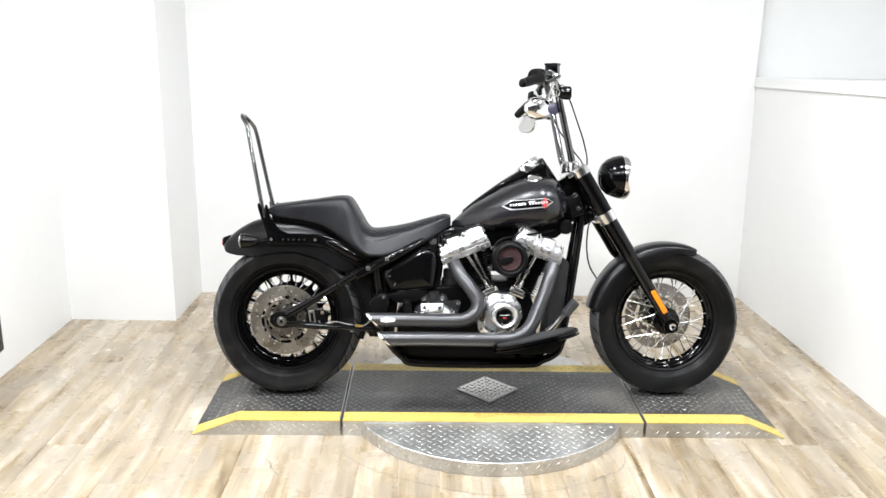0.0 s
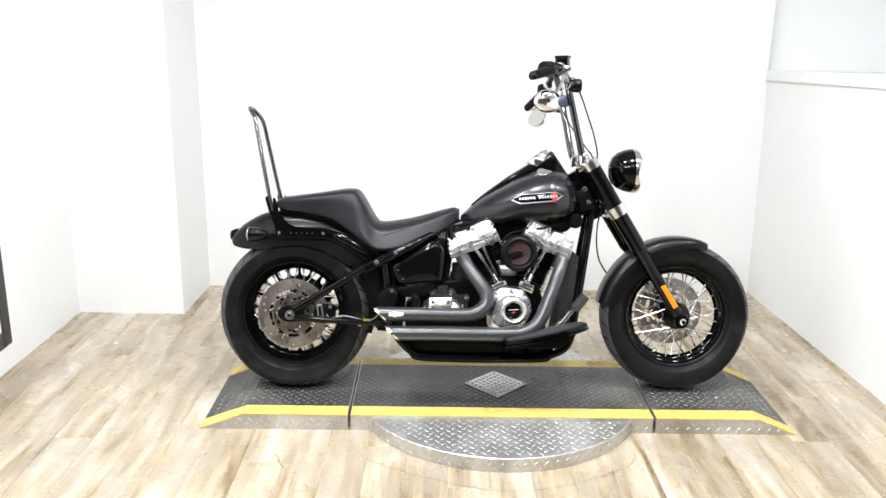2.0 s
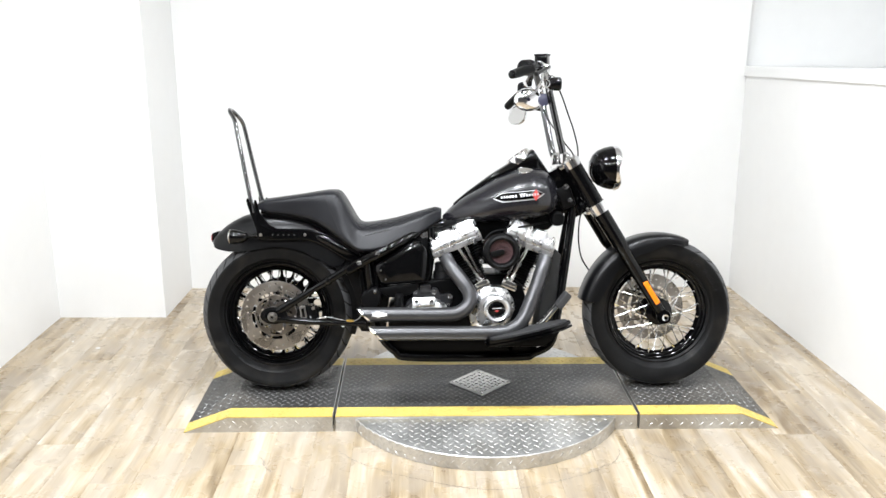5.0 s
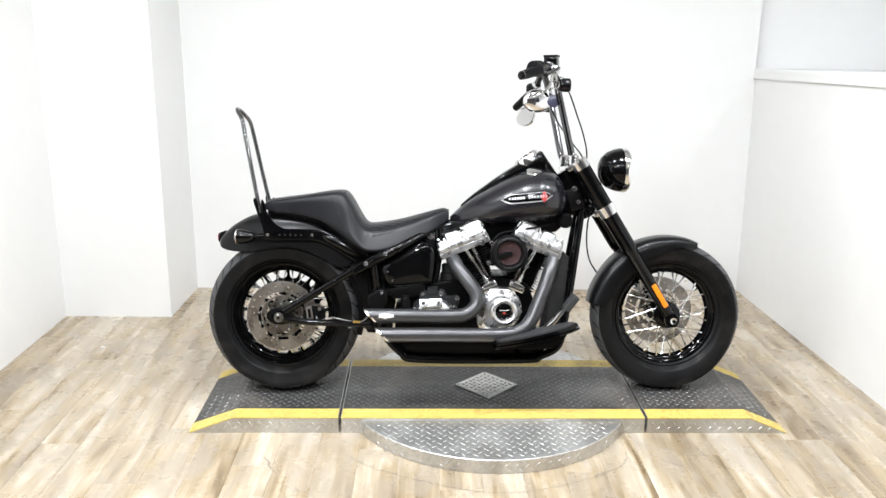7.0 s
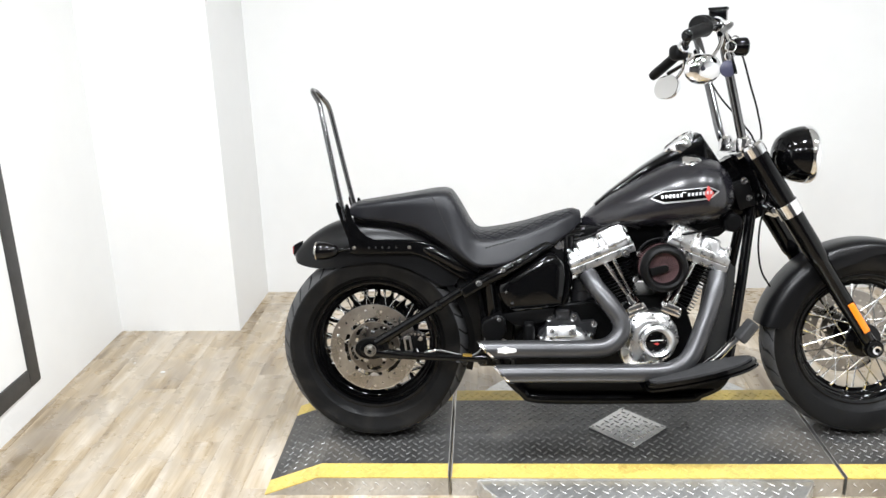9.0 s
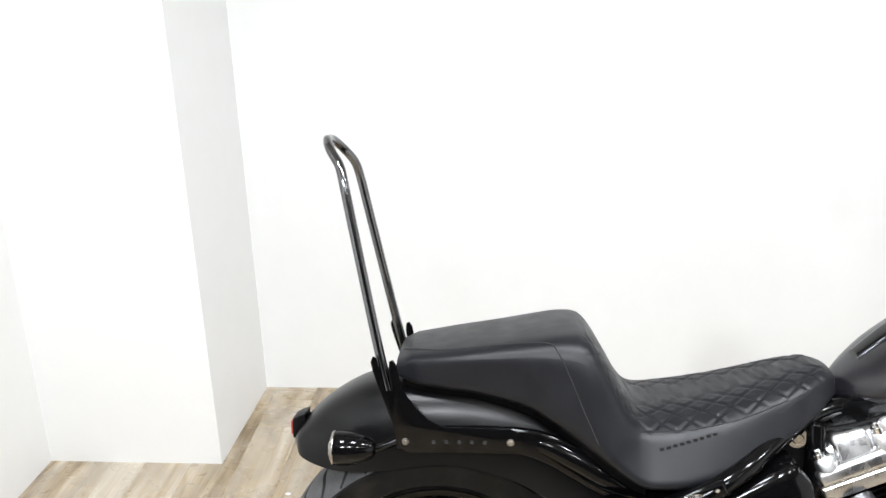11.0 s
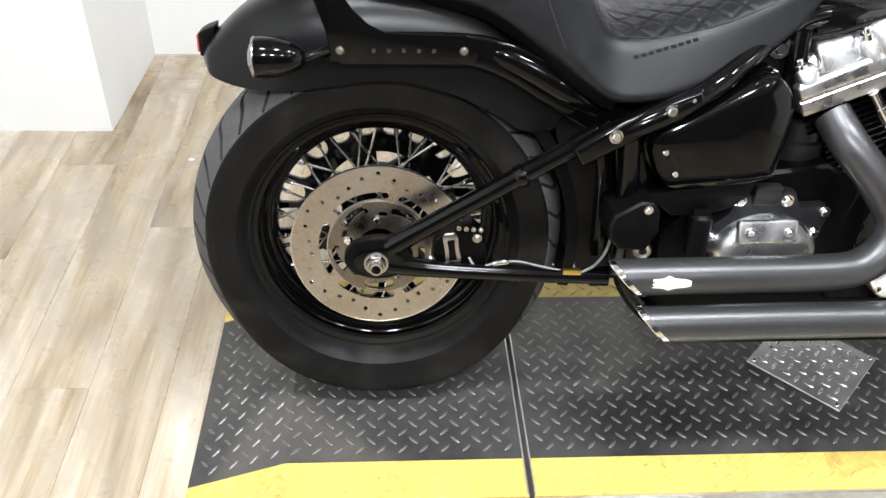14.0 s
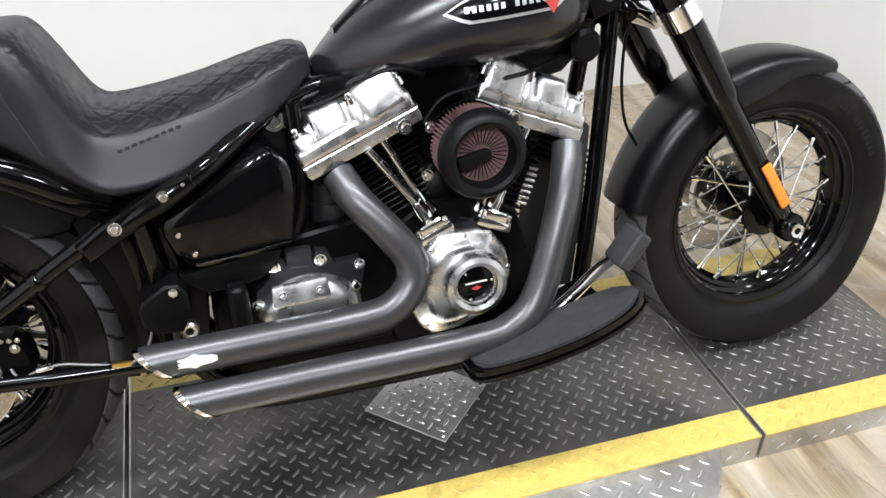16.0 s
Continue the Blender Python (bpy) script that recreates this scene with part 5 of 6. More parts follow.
def cylinder(cx, cz, deg, name):
    """A finned cylinder with its polished rocker cover; v runs up the cylinder."""
    m = pose(cx, 0, cz, 0, deg, 0)
    bm = bmesh.new()
    box(bm, 0.128, 0.178, 0.18, m @ pose(0, 0, -0.09), 0.03, 2)
    cyl = part(name, bm, CAST, moto, "black finned cylinder", smooth=True)
    for k in range(15):
        v = -0.178 + 0.0112 * k
        big = k >= 10
        bm = bmesh.new()
        box(bm, 0.186 if big else 0.142 - 0.001 * (10 - k), 0.205 if big else 0.196, 0.0042, m @ pose(0, 0, v), 0.0018, 1)
        part("cooling_fin", bm, CAST, cyl)
    mir = 1 if deg < 0 else -1
    bm = bmesh.new()
    slab(bm, [(x * mir, z) for x, z in [(-0.106, -0.016), (0.106, -0.016), (0.108, -0.010), (0.108, 0.009), (-0.109, 0.009), (-0.109, -0.010)]], -0.137, 0.112, 0.005, 3)
    bmesh.ops.transform(bm, matrix=m, verts=bm.verts)
    part("rocker_base", bm, POLISHED, cyl, "polished lower rocker housing")
    bm = bmesh.new()
    slab(bm, [(x * mir, z) for x, z in [(-0.109, 0.0085), (0.109, 0.0085), (0.109, 0.0125), (-0.109, 0.0125)]], -0.1335, 0.110)
    bmesh.ops.transform(bm, matrix=m, verts=bm.verts)
    part("rocker_gasket", bm, NUT_STEEL, cyl)
    bm = bmesh.new()
    slab(bm, [(x * mir, z) for x, z in [(-0.107, 0.010), (-0.109, 0.030), (-0.102, 0.037), (0.099, 0.042), (0.106, 0.034), (0.106, 0.010)]], -0.136, 0.100, 0.009, 4)
    out = [(-0.100, 0.030), (-0.099, 0.054), (-0.080, 0.058), (-0.062, 0.066), (-0.036, 0.072), (-0.012, 0.070), (0.006, 0.066), (0.022, 0.070), (0.046, 0.076), (0.076, 0.076), (0.096, 0.066), (0.101, 0.030)]
    slab(bm, [(x * mir, z) for x, z in out], -0.119, 0.095, 0.010, 4)
    # domes over the rocker arms and the bosses between them
    for u, w, y, top, tilt in ((0.060, 0.080, -0.138, 0.086, -6), (-0.034, 0.062, -0.130, 0.078, 4), (0.014, 0.026, -0.137, 0.066, 0), (-0.086, 0.034, -0.136, 0.058, 0)):
        box(bm, w, 0.09 - y, top - 0.020, pose(u * mir, (0.09 + y) / 2, (top + 0.020) / 2, 0, tilt * mir, 0), 0.013, 4)
    # the front leans back towards the top
    for v in bm.verts:
        if v.co.y < -0.05:
            v.co.y += 0.22 * max(0.0, v.co.z - 0.030) + 0.12 * (v.co.z - 0.012)
    bmesh.ops.transform(bm, matrix=m, verts=bm.verts)
    part("rocker_cover", bm, POLISHED, cyl, "polished rocker cover")
    for u, v in ((-0.092, 0.058), (0.014, 0.068), (0.098, 0.062)):
        bm = bmesh.new()
        lathe(bm, [(0, 0.012), (0.005, 0.012), (0.0068, 0.009), (0.0068, 0.003), (0.0105, 0.002), (0.0115, -0.012)], (u * mir, -0.112, v), "z", 16)
        bmesh.ops.transform(bm, matrix=m, verts=bm.verts)
        part("cover_bolt", bm, CHROME, cyl)
    return cyl


rear_cyl = cylinder(-0.058, 0.606, -22, "rear_cylinder")
front_cyl = cylinder(0.238, 0.606, 22, "front_cylinder")

for k in range(7):
    m = pose(0.238, 0, 0.606, 0, 22, 0) @ pose(0.061, -0.0975, -0.088 - 0.0112 * k)
    bm = bmesh.new()
    box(bm, 0.020, 0.004, 0.0048, m, 0.001, 1)
    part("fin_tip", bm, POLISHED, front_cyl, "bare machined fin tip")

PUSH = [((-0.052, 0.592), (0.030, 0.476)), ((-0.024, 0.602), (0.048, 0.468)), ((0.232, 0.592), (0.168, 0.478)), ((0.205, 0.602), (0.148, 0.470))]
for k, (a, b) in enumerate(PUSH):
    y = -0.150 if k % 2 == 0 else -0.135
    a, b = Vector((a[0], y + 0.012, a[1])), Vector((b[0], y, b[1]))
    q = [b + (a - b) * f for f in (0, 0.06, 0.07, 0.62, 0.63, 0.80, 0.81, 1.0)]
    bm = bmesh.new()
    tube(bm, q, [0.011, 0.011, 0.0068, 0.0068, 0.0095, 0.0095, 0.0078, 0.0078], 16, straight=True)
    part("pushrod_tube", bm, CHROME, rear_cyl if k < 2 else front_cyl, "chrome pushrod tube")
for x, lean, pair in ((0.044, -24, PUSH[:2]), (0.154, 24, PUSH[2:])):
    m = pose(x, -0.160, 0.446, 0, lean, 0)
    bm = bmesh.new()
    box(bm, 0.066, 0.046, 0.016, m @ pose(0, 0, -0.006), 0.004)
    box(bm, 0.050, 0.040, 0.022, m @ pose(0, 0, 0.008), 0.007, 3)
    tp = part("tappet_block", bm, CHROME, case, "chrome tappet block")
    for k, (_, foot) in enumerate(pair):
        bm = bmesh.new()
        lathe(bm, [(0.0145, -0.022), (0.0145, 0.002), (0.0125, 0.005), (0.0125, 0.016), (0.0105, 0.020), (0.0070, 0.021)], (0, 0, 0), "z", 24)
        bmesh.ops.transform(bm, matrix=Matrix.Translation((foot[0], -0.150 + 0.015 * k, foot[1])) @ pose(0, 0, 0, 0, lean - (6 if lean < 0 else -6), 0), verts=bm.verts)
        part("pushrod_cup", bm, CHROME, tp)
    for du in (-0.026, 0.026):
        bm = bmesh.new()
        lathe(bm, [(0, 0.012), (0.0045, 0.012), (0.006, 0.010), (0.006, 0.002), (0.0085, 0.001), (0.0085, -0.004)], (0, 0, 0), "z", 14)
        bmesh.ops.transform(bm, matrix=m @ pose(du, -0.012, 0.004), verts=bm.verts)
        part("tappet_bolt", bm, CHROME, tp)

# cam cover
bm = bmesh.new()


def cam_outline(f):
    pts = []
    for k in range(64):
        a = 2 * math.pi * k / 64
        r = 0.083 + 0.012 * max(0, math.cos(a - 2.3)) ** 2 + 0.034 * max(0, math.cos(a - 3.95)) ** 5 + 0.008 * max(0, math.cos(a - 0.9)) ** 4
        r += 0.004 * max(0, math.cos(6 * a + 0.4)) ** 6
        pts.append((0.090 + r * f * math.cos(a), 0.354 + r * f * math.sin(a)))
    return pts


skin(bm, [[(x, y, z) for x, z in cam_outline(f)] for f, y in ((1.0, -0.125), (1.0, -0.184), (0.975, -0.190), (0.93, -0.193), (0.84, -0.195), (0.77, -0.202), (0.70, -0.206), (0.6, -0.207))])
cam_cover = part("cam_cover", bm, POLISHED, moto, "polished aluminium cam cover")
bm = bmesh.new()
lathe(bm, [(0.058, -0.200), (0.0575, -0.220), (0.054, -0.231), (0.045, -0.235), (0.0375, -0.231), (0.0360, -0.221), (0, -0.219)], (0.100, 0, 0.355), "y", 48)
part("cover_ring", bm, POLISHED, cam_cover, "polished ring")
bm = bmesh.new()
lathe(bm, [(0, -0.2245), (0.030, -0.2235), (0.0345, -0.2205), (0.0345, -0.217)], (0.100, 0, 0.355), "y", 40)
medal = part("medallion", bm, GLOSS, cam_cover, "black round medallion with red mark")
bm = bmesh.new()
slab(bm, [(0.091, 0.349), (0.100, 0.354), (0.109, 0.350), (0.100, 0.345)], -0.2258, -0.222)
part("medallion_mark", bm, RED_PAINT, cam_cover)
bm = bmesh.new()
slab(bm, [(0.080, 0.358), (0.120, 0.360), (0.119, 0.3625), (0.081, 0.3605)], -0.2258, -0.222)
part("medallion_bar", bm, WHITE_BADGE, cam_cover)
for k in range(3):
    a = math.pi * (0.05 + k * 0.667)
    bolt(0.100 + 0.029 * math.cos(a), -0.2225, 0.355 + 0.029 * math.sin(a), 0.4, cam_cover)
for a, r in ((0.1, 0.080), (0.85, 0.083), (1.55, 0.080), (2.3, 0.085), (3.05, 0.078), (3.95, 0.108), (5.3, 0.078)):
    bolt(0.090 + r * math.cos(a), -0.190, 0.354 + r * math.sin(a), 0.85, cam_cover)

# air cleaner
AX, AZ = 0.116, 0.590
bm = bmesh.new()
rings = []
for y, r in ((-0.1530, 0.056), (-0.1680, 0.070), (-0.2250, 0.068), (-0.2290, 0.060)):
    rings.append([(AX + (r - (0.009 if k % 2 else 0)) * math.cos(2 * math.pi * k / 120), y, AZ + (r - (0.009 if k % 2 else 0)) * math.sin(2 * math.pi * k / 120)) for k in range(120)])
skin(bm, rings)
air = part("air_cleaner", bm, RED, moto, "round open air cleaner with red pleated filter", angle=20)
bm = bmesh.new()
lathe(bm, [(0.0455, -0.2230), (0.0475, -0.2450), (0.0515, -0.2545), (0.058, -0.2580), (0.066, -0.2540), (0.0735, -0.2410), (0.0745, -0.2270), (0.069, -0.2210)], (AX, 0, AZ), "y", 64, closed=True)
part("filter_ring", bm, PLASTIC, air, "black outer ring")
bm = bmesh.new()
lathe(bm, [(0, -0.1530), (0.045, -0.1530), (0.066, -0.1550), (0.072, -0.1610), (0.072, -0.1690)], (AX, 0, AZ), "y", 48)
part("back_plate", bm, CAST, air)
bm = bmesh.new()
rings = []
for y, r in ((-0.2290, 0.047), (-0.2230, 0.026), (-0.2210, 0.006)):
    rings.append([(AX + r * math.cos(2 * math.pi * k / 64), y + (0.008 if k % 2 else 0), AZ + r * math.sin(2 * math.pi * k / 64)) for k in range(64)])
skin(bm, rings, caps=False)
part("inner_pleats", bm, RED_DARK, air, angle=15)
for k in range(32):
    a = 2 * math.pi * k / 32
    bm = bmesh.new()
    tube(bm, [(AX + 0.010 * math.cos(a), -0.2275, AZ + 0.010 * math.sin(a)), (AX + 0.042 * math.cos(a), -0.2330, AZ + 0.042 * math.sin(a))], 0.0009, 6, straight=True)
    part("pleat_wire", bm, CAST, air)
bm = bmesh.new()
slab(bm, strip([(AX - 0.043, AZ - 0.012, 0.012), (AX - 0.02, AZ - 0.006, 0.012), (AX + 0.004, AZ, 0.011), (AX + 0.013, AZ + 0.002, 0.006)], 5), -0.2460, -0.2330, 0.004)
part("filter_bar", bm, PLASTIC, air, "black moulded centre bar")
for x, z in ((0.050, 0.626), (0.040, 0.545), (0.198, 0.625), (0.196, 0.532)):
    bm = bmesh.new()
    tube(bm, [(AX + (x - AX) * 0.7, -0.150, AZ + (z - AZ) * 0.7), (x, -0.158, z)], 0.010, 12, straight=True)
    part("filter_lug", bm, CAST, air)
    bolt(x, -0.169, z, 1.2, air)
bolt(0.012, -0.15, 0.626, 1.5, case)

# frame backbone under the tank, and a dark block added to fill a gap
bm = bmesh.new()
slab(bm, [(-0.14, 0.685), (-0.10, 0.705), (0.10, 0.715), (0.33, 0.735), (0.37, 0.70), (0.33, 0.665), (0.22, 0.645), (0.13, 0.595), (0.05, 0.595), (-0.05, 0.64), (-0.12, 0.655)], -0.070, 0.070, 0.010, 2)
part("frame_backbone", bm, CAST, moto, "black frame backbone under the tank")
# plain dark block, added to hide the bright floor behind the engine
bm = bmesh.new()
slab(bm, [(0.285, 0.24), (0.350, 0.24), (0.372, 0.40), (0.385, 0.56), (0.345, 0.60), (0.320, 0.50), (0.30, 0.36)], -0.078, 0.078, 0.008, 2)
part("dark_filler", bm, GAP, moto, "plain dark block filling the gap behind the down tubes")

# intake, horn and cooler between the cylinders
bm = bmesh.new()
lathe(bm, [(0, -0.15), (0.04, -0.15), (0.045, -0.14), (0.045, 0.09), (0, 0.09)], (0.09, 0, 0.575), "y", 28)
box(bm, 0.10, 0.14, 0.05, pose(0.09, 0, 0.545), 0.012)
part("intake_body", bm, CAST, case)
bm = bmesh.new()
box(bm, 0.03, 0.09, 0.20, pose(0.372, 0, 0.41, 0, -7, 0), 0.005)
cooler = part("oil_cooler", bm, CAST, moto, "finned black oil cooler")
for k in range(16):
    bm = bmesh.new()
    box(bm, 0.036, 0.096, 0.003, pose(0.372 + (k - 8) * 0.0014, 0, 0.41 + (k - 7.5) * 0.012, 0, -7, 0))
    part("cooler_fin", bm, CAST, cooler)

# floorboard and brake pedal
BOARD_M = pose(0.218, -0.300, 0.284, 0, -13, 0)
outline = smooth_path([(-0.166, 0.050), (-0.170, 0.020), (-0.160, -0.022), (-0.12, -0.040), (-0.04, -0.054), (0.05, -0.054), (0.125, -0.036), (0.168, -0.004), (0.172, 0.018), (0.14, 0.044), (0.0, 0.052), (-0.12, 0.052), (-0.166, 0.050)], 5)[:-1]


def board_solid(f, z0, z1, bev):
    bm = bmesh.new()
    vs0 = [bm.verts.new((x * f, y * f, z0)) for x, y in outline]
    vs1 = [bm.verts.new((x * f, y * f, z1)) for x, y in outline]
    fs = [bm.faces.new(vs0[::-1]), bm.faces.new(vs1)]
    n = len(outline)
    for i in range(n):
        fs.append(bm.faces.new((vs0[i], vs0[(i + 1) % n], vs1[(i + 1) % n], vs1[i])))
    bmesh.ops.bevel(bm, geom=list(fs[1].edges), offset=bev, segments=2, affect="EDGES")
    bmesh.ops.transform(bm, matrix=BOARD_M, verts=bm.verts)
    return bm


fb = part("floorboard", board_solid(1.0, -0.012, 0.0, 0.004), GLOSS, moto, "black half-moon floorboard with rubber top")
part("rubber_pad", board_solid(0.93, 0.0, 0.007, 0.003), PAD, fb, "worn grey rubber top")
part("edge_rail", board_solid(1.02, -0.024, -0.017, 0.002), GLOSS, fb, "gloss black lower rail")
bm = bmesh.new()
tube(bm, [(0.14, -0.22, 0.225), (0.16, -0.16, 0.20), (0.17, -0.10, 0.17)], 0.012, 12, 6)
part("board_mount", bm, GLOSS, fb)
bm = bmesh.new()
tube(bm, [(0.32, -0.22, 0.265), (0.32, -0.16, 0.22), (0.315, -0.10, 0.19)], 0.012, 12, 6)
part("board_mount", bm, GLOSS, fb)
bm = bmesh.new()
slab(bm, [(0.06, 0.20), (0.30, 0.20), (0.36, 0.255), (0.345, 0.28), (0.26, 0.245), (0.10, 0.232)], -0.215, -0.12, 0.006)
part("board_bracket", bm, CAST, fb)
bm = bmesh.new()
tube(bm, [(0.205, -0.222, 0.252), (0.245, -0.225, 0.272), (0.29, -0.225, 0.305), (0.325, -0.245, 0.355), (0.342, -0.270, 0.384)], [0.012, 0.0135, 0.0125, 0.0115, 0.010], 14, 6)
pedal = part("brake_pedal", bm, CHROME, moto, "chrome brake pedal with rubber pad")
bm = bmesh.new()
box(bm, 0.030, 0.060, 0.072, pose(0.360, -0.278, 0.402, 0, 38, 0), 0.010, 3)
part("pedal_pad", bm, PAD, pedal, "black rubber pedal pad")

# front fork


def fork_at(z):
    return Vector((0.815 + (z - 0.306) / 0.846 * -0.533, 0, z))


for s in (-1, 1):
    def leg(name, stops, mat, parent, label=""):
        bm = bmesh.new()
        tube(bm, [fork_at(z) + Vector((0, s * 0.120, 0)) for z, _ in stops], [r for _, r in stops], 28, straight=True)
        return part(name, bm, mat, parent, label)

    lg = leg("fork_leg", [(0.318, 0.016), (0.325, 0.022), (0.40, 0.0235), (0.46, 0.0255), (0.585, 0.0265), (0.590, 0.0295), (0.600, 0.0315), (0.612, 0.0320), (0.745, 0.0325)], GLOSS, moto, "gloss black fork leg")
    leg("fork_cover", [(0.776, 0.030), (0.778, 0.0345), (0.928, 0.0345), (0.930, 0.030)], GLOSS, lg, "gloss black fork cover")
    leg("lower_clamp", [(0.738, 0.033), (0.740, 0.0375), (0.777, 0.0375), (0.779, 0.033)], CHROME, lg, "chrome clamp")
    leg("top_clamp", [(0.926, 0.033), (0.928, 0.0365), (0.955, 0.0365), (0.962, 0.030), (0.963, 0.012)], CHROME, lg, "chrome fork cap")
    bm = bmesh.new()
    lathe(bm, [(0.0, s * 0.094), (0.028, s * 0.096), (0.030, s * 0.100), (0.030, s * 0.138), (0.026, s * 0.144), (0.018, s * 0.144), (0, s * 0.144)], (0.815, 0, 0.306), "y", 28)
    part("axle_lug", bm, GLOSS, lg)
    bm = bmesh.new()
    lathe(bm, [(0.007, s * 0.146), (0.0075, s * 0.156), (0.014, s * 0.157), (0.0155, s * 0.154), (0.0155, s * 0.142)], (0.815, 0, 0.306), "y", 24)
    part("axle_nut", bm, CHROME, lg, "steel axle nut")
    if s < 0:
        a, b = fork_at(0.452), fork_at(0.345)
        mid = (a + b) / 2
        m = Matrix.Translation((mid.x - 0.002, -0.150, mid.z + 0.012)) @ pose(0, 0, 0, 0, -32.2, 0)
        bm = bmesh.new()
        box(bm, 0.021, 0.008, 0.108, m, 0.003, 3)
        part("side_reflector", bm, ORANGE, lg, "amber side reflector")
        bm = bmesh.new()
        box(bm, 0.026, 0.022, 0.114, m @ pose(0, 0.013, 0), 0.004, 2)
        part("reflector_base", bm, GLOSS, lg)
bm = bmesh.new()
c = fork_at(0.758)
box(bm, 0.062, 0.226, 0.034, Matrix.Translation(c + Vector((-0.02, 0, 0))) @ pose(0, 0, 0, 0, -32, 0), 0.008)
part("lower_triple_tree", bm, CHROME, moto, "chrome lower fork bridge")
bm = bmesh.new()
c = fork_at(0.940)
box(bm, 0.07, 0.226, 0.022, Matrix.Translation(c + Vector((-0.022, 0, 0.0))) @ pose(0, 0, 0, 0, -32, 0), 0.006)
part("upper_triple_tree", bm, CHROME, moto, "chrome upper fork bridge")
bm = bmesh.new()
tube(bm, [fork_at(0.93) + Vector((-0.055, 0, -0.01)), fork_at(0.75) + Vector((-0.055, 0, -0.02))], 0.036, 20, straight=True)
slab(bm, [(0.30, 0.80), (0.40, 0.93), (0.45, 0.90), (0.48, 0.78), (0.44, 0.74), (0.36, 0.72)], -0.035, 0.035, 0.01)
head = part("steering_head", bm, GLOSS, moto, "gloss black steering head")
bm = bmesh.new()
box(bm, 0.06, 0.05, 0.09, pose(0.405, -0.045, 0.80, 0, -20, 0), 0.01)
part("switch_box", bm, PLASTIC, head)
bolt(0.402, -0.072, 0.845, 1.4, head)
bolt(0.42, -0.072, 0.79, 1.2, head)
bm = bmesh.new()
lathe(bm, [(0, -0.098), (0.022, -0.098), (0.03, -0.09), (0.032, -0.05), (0, -0.04)], (0.366, 0, 0.712), "y", 24)
part("horn", bm, PLASTIC, head)

# headlamp
bm = bmesh.new()
lathe(bm, [(0, 0.505), (0.03, 0.508), (0.055, 0.520), (0.074, 0.541), (0.085, 0.566), (0.0915, 0.592), (0.0915, 0.606)], (0.008, 0, 0.923), "x", 56)
hl = part("headlamp", bm, GLOSS, moto, "gloss black round headlamp with chrome ring")
bm = bmesh.new()
lathe(bm, [(0.0895, 0.602), (0.0935, 0.604), (0.095, 0.612), (0.0935, 0.622), (0.088, 0.630), (0.082, 0.630), (0.082, 0.62)], (0.008, 0, 0.923), "x", 56)
part("lamp_ring", bm, CHROME, hl, "chrome trim ring")
bm = bmesh.new()
lathe(bm, [(0, 0.642), (0.04, 0.640), (0.07, 0.632), (0.083, 0.624)], (0.008, 0, 0.923), "x", 40)
part("lamp_lens", bm, MIRROR, hl, "clear lamp lens")

bm = bmesh.new()
tube(bm, [(0.53, 0, 0.845), (0.515, 0, 0.80), (0.51, 0, 0.77)], 0.016, 12, 5)
part("lamp_bracket", bm, GLOSS, hl)

# handlebar with its controls
bm = bmesh.new()
R_BAR = [(0.388, -0.098, 0.955), (0.372, -0.104, 1.02), (0.338, -0.118, 1.15), (0.318, -0.128, 1.225), (0.302, -0.145, 1.28), (0.280, -0.185, 1.312), (0.250, -0.235, 1.315), (0.215, -0.28, 1.302), (0.150, -0.365, 1.276)]
tube(bm, R_BAR, 0.0145, 18, 8)
bar = part("handlebar", bm, BLACK_CHROME, moto, "tall gloss black handlebar")
L_BAR = [(0.386, 0.098, 0.955), (0.368, 0.104, 1.00), (0.347, 0.150, 1.13), (0.324, 0.205, 1.275), (0.314, 0.234, 1.328), (0.307, 0.250, 1.344), (0.297, 0.268, 1.334), (0.284, 0.305, 1.298), (0.268, 0.345, 1.272), (0.240, 0.400, 1.240), (0.212, 0.450, 1.213)]
bm = bmesh.new()
tube(bm, L_BAR, 0.0145, 18, 8)
part("handlebar_half", bm, BLACK_CHROME, bar)
for pts in (((0.218, -0.276, 1.303), (0.205, -0.293, 1.298), (0.150, -0.365, 1.276), (0.137, -0.382, 1.271)), ((0.270, 0.342, 1.274), (0.262, 0.358, 1.265), (0.214, 0.447, 1.215), (0.207, 0.458, 1.208))):
    bm = bmesh.new()
    tube(bm, pts, [0.019, 0.0185, 0.0185, 0.016], 18, straight=True)
    part("grip", bm, PLASTIC, bar, "black rubber grip")
bm = bmesh.new()
lathe(bm, [(0, -0.009), (0.008, -0.008), (0.0165, -0.003), (0.0165, 0.004)], (0, 0, 0), "y", 18)
bmesh.ops.transform(bm, matrix=Matrix.Translation((0.135, -0.384, 1.2705)) @ pose(0, 0, 0, 0, 0, -38), verts=bm.verts)
part("grip_end", bm, GLOSS, bar)
for x, y, z, s in ((0.212, -0.245, 1.314, 1.0), (0.274, 0.325, 1.284, 1.0)):
    bm = bmesh.new()
    box(bm, 0.060, 0.058, 0.056, pose(x, y, z, 0, 0, -35 if y < 0 else 30), 0.024, 4)
    part("switch_housing", bm, PLASTIC, bar, "black switch housing")
bm = bmesh.new()
box(bm, 0.052, 0.062, 0.036, pose(0.280, -0.165, 1.350, 5, 0, -20), 0.005)
mc = part("brake_reservoir", bm, GLOSS, bar, "black brake fluid reservoir")
bm = bmesh.new()
box(bm, 0.056, 0.066, 0.008, pose(0.280, -0.165, 1.370, 5, 0, -20), 0.003)
part("reservoir_cap", bm, PLASTIC, mc)
bm = bmesh.new()
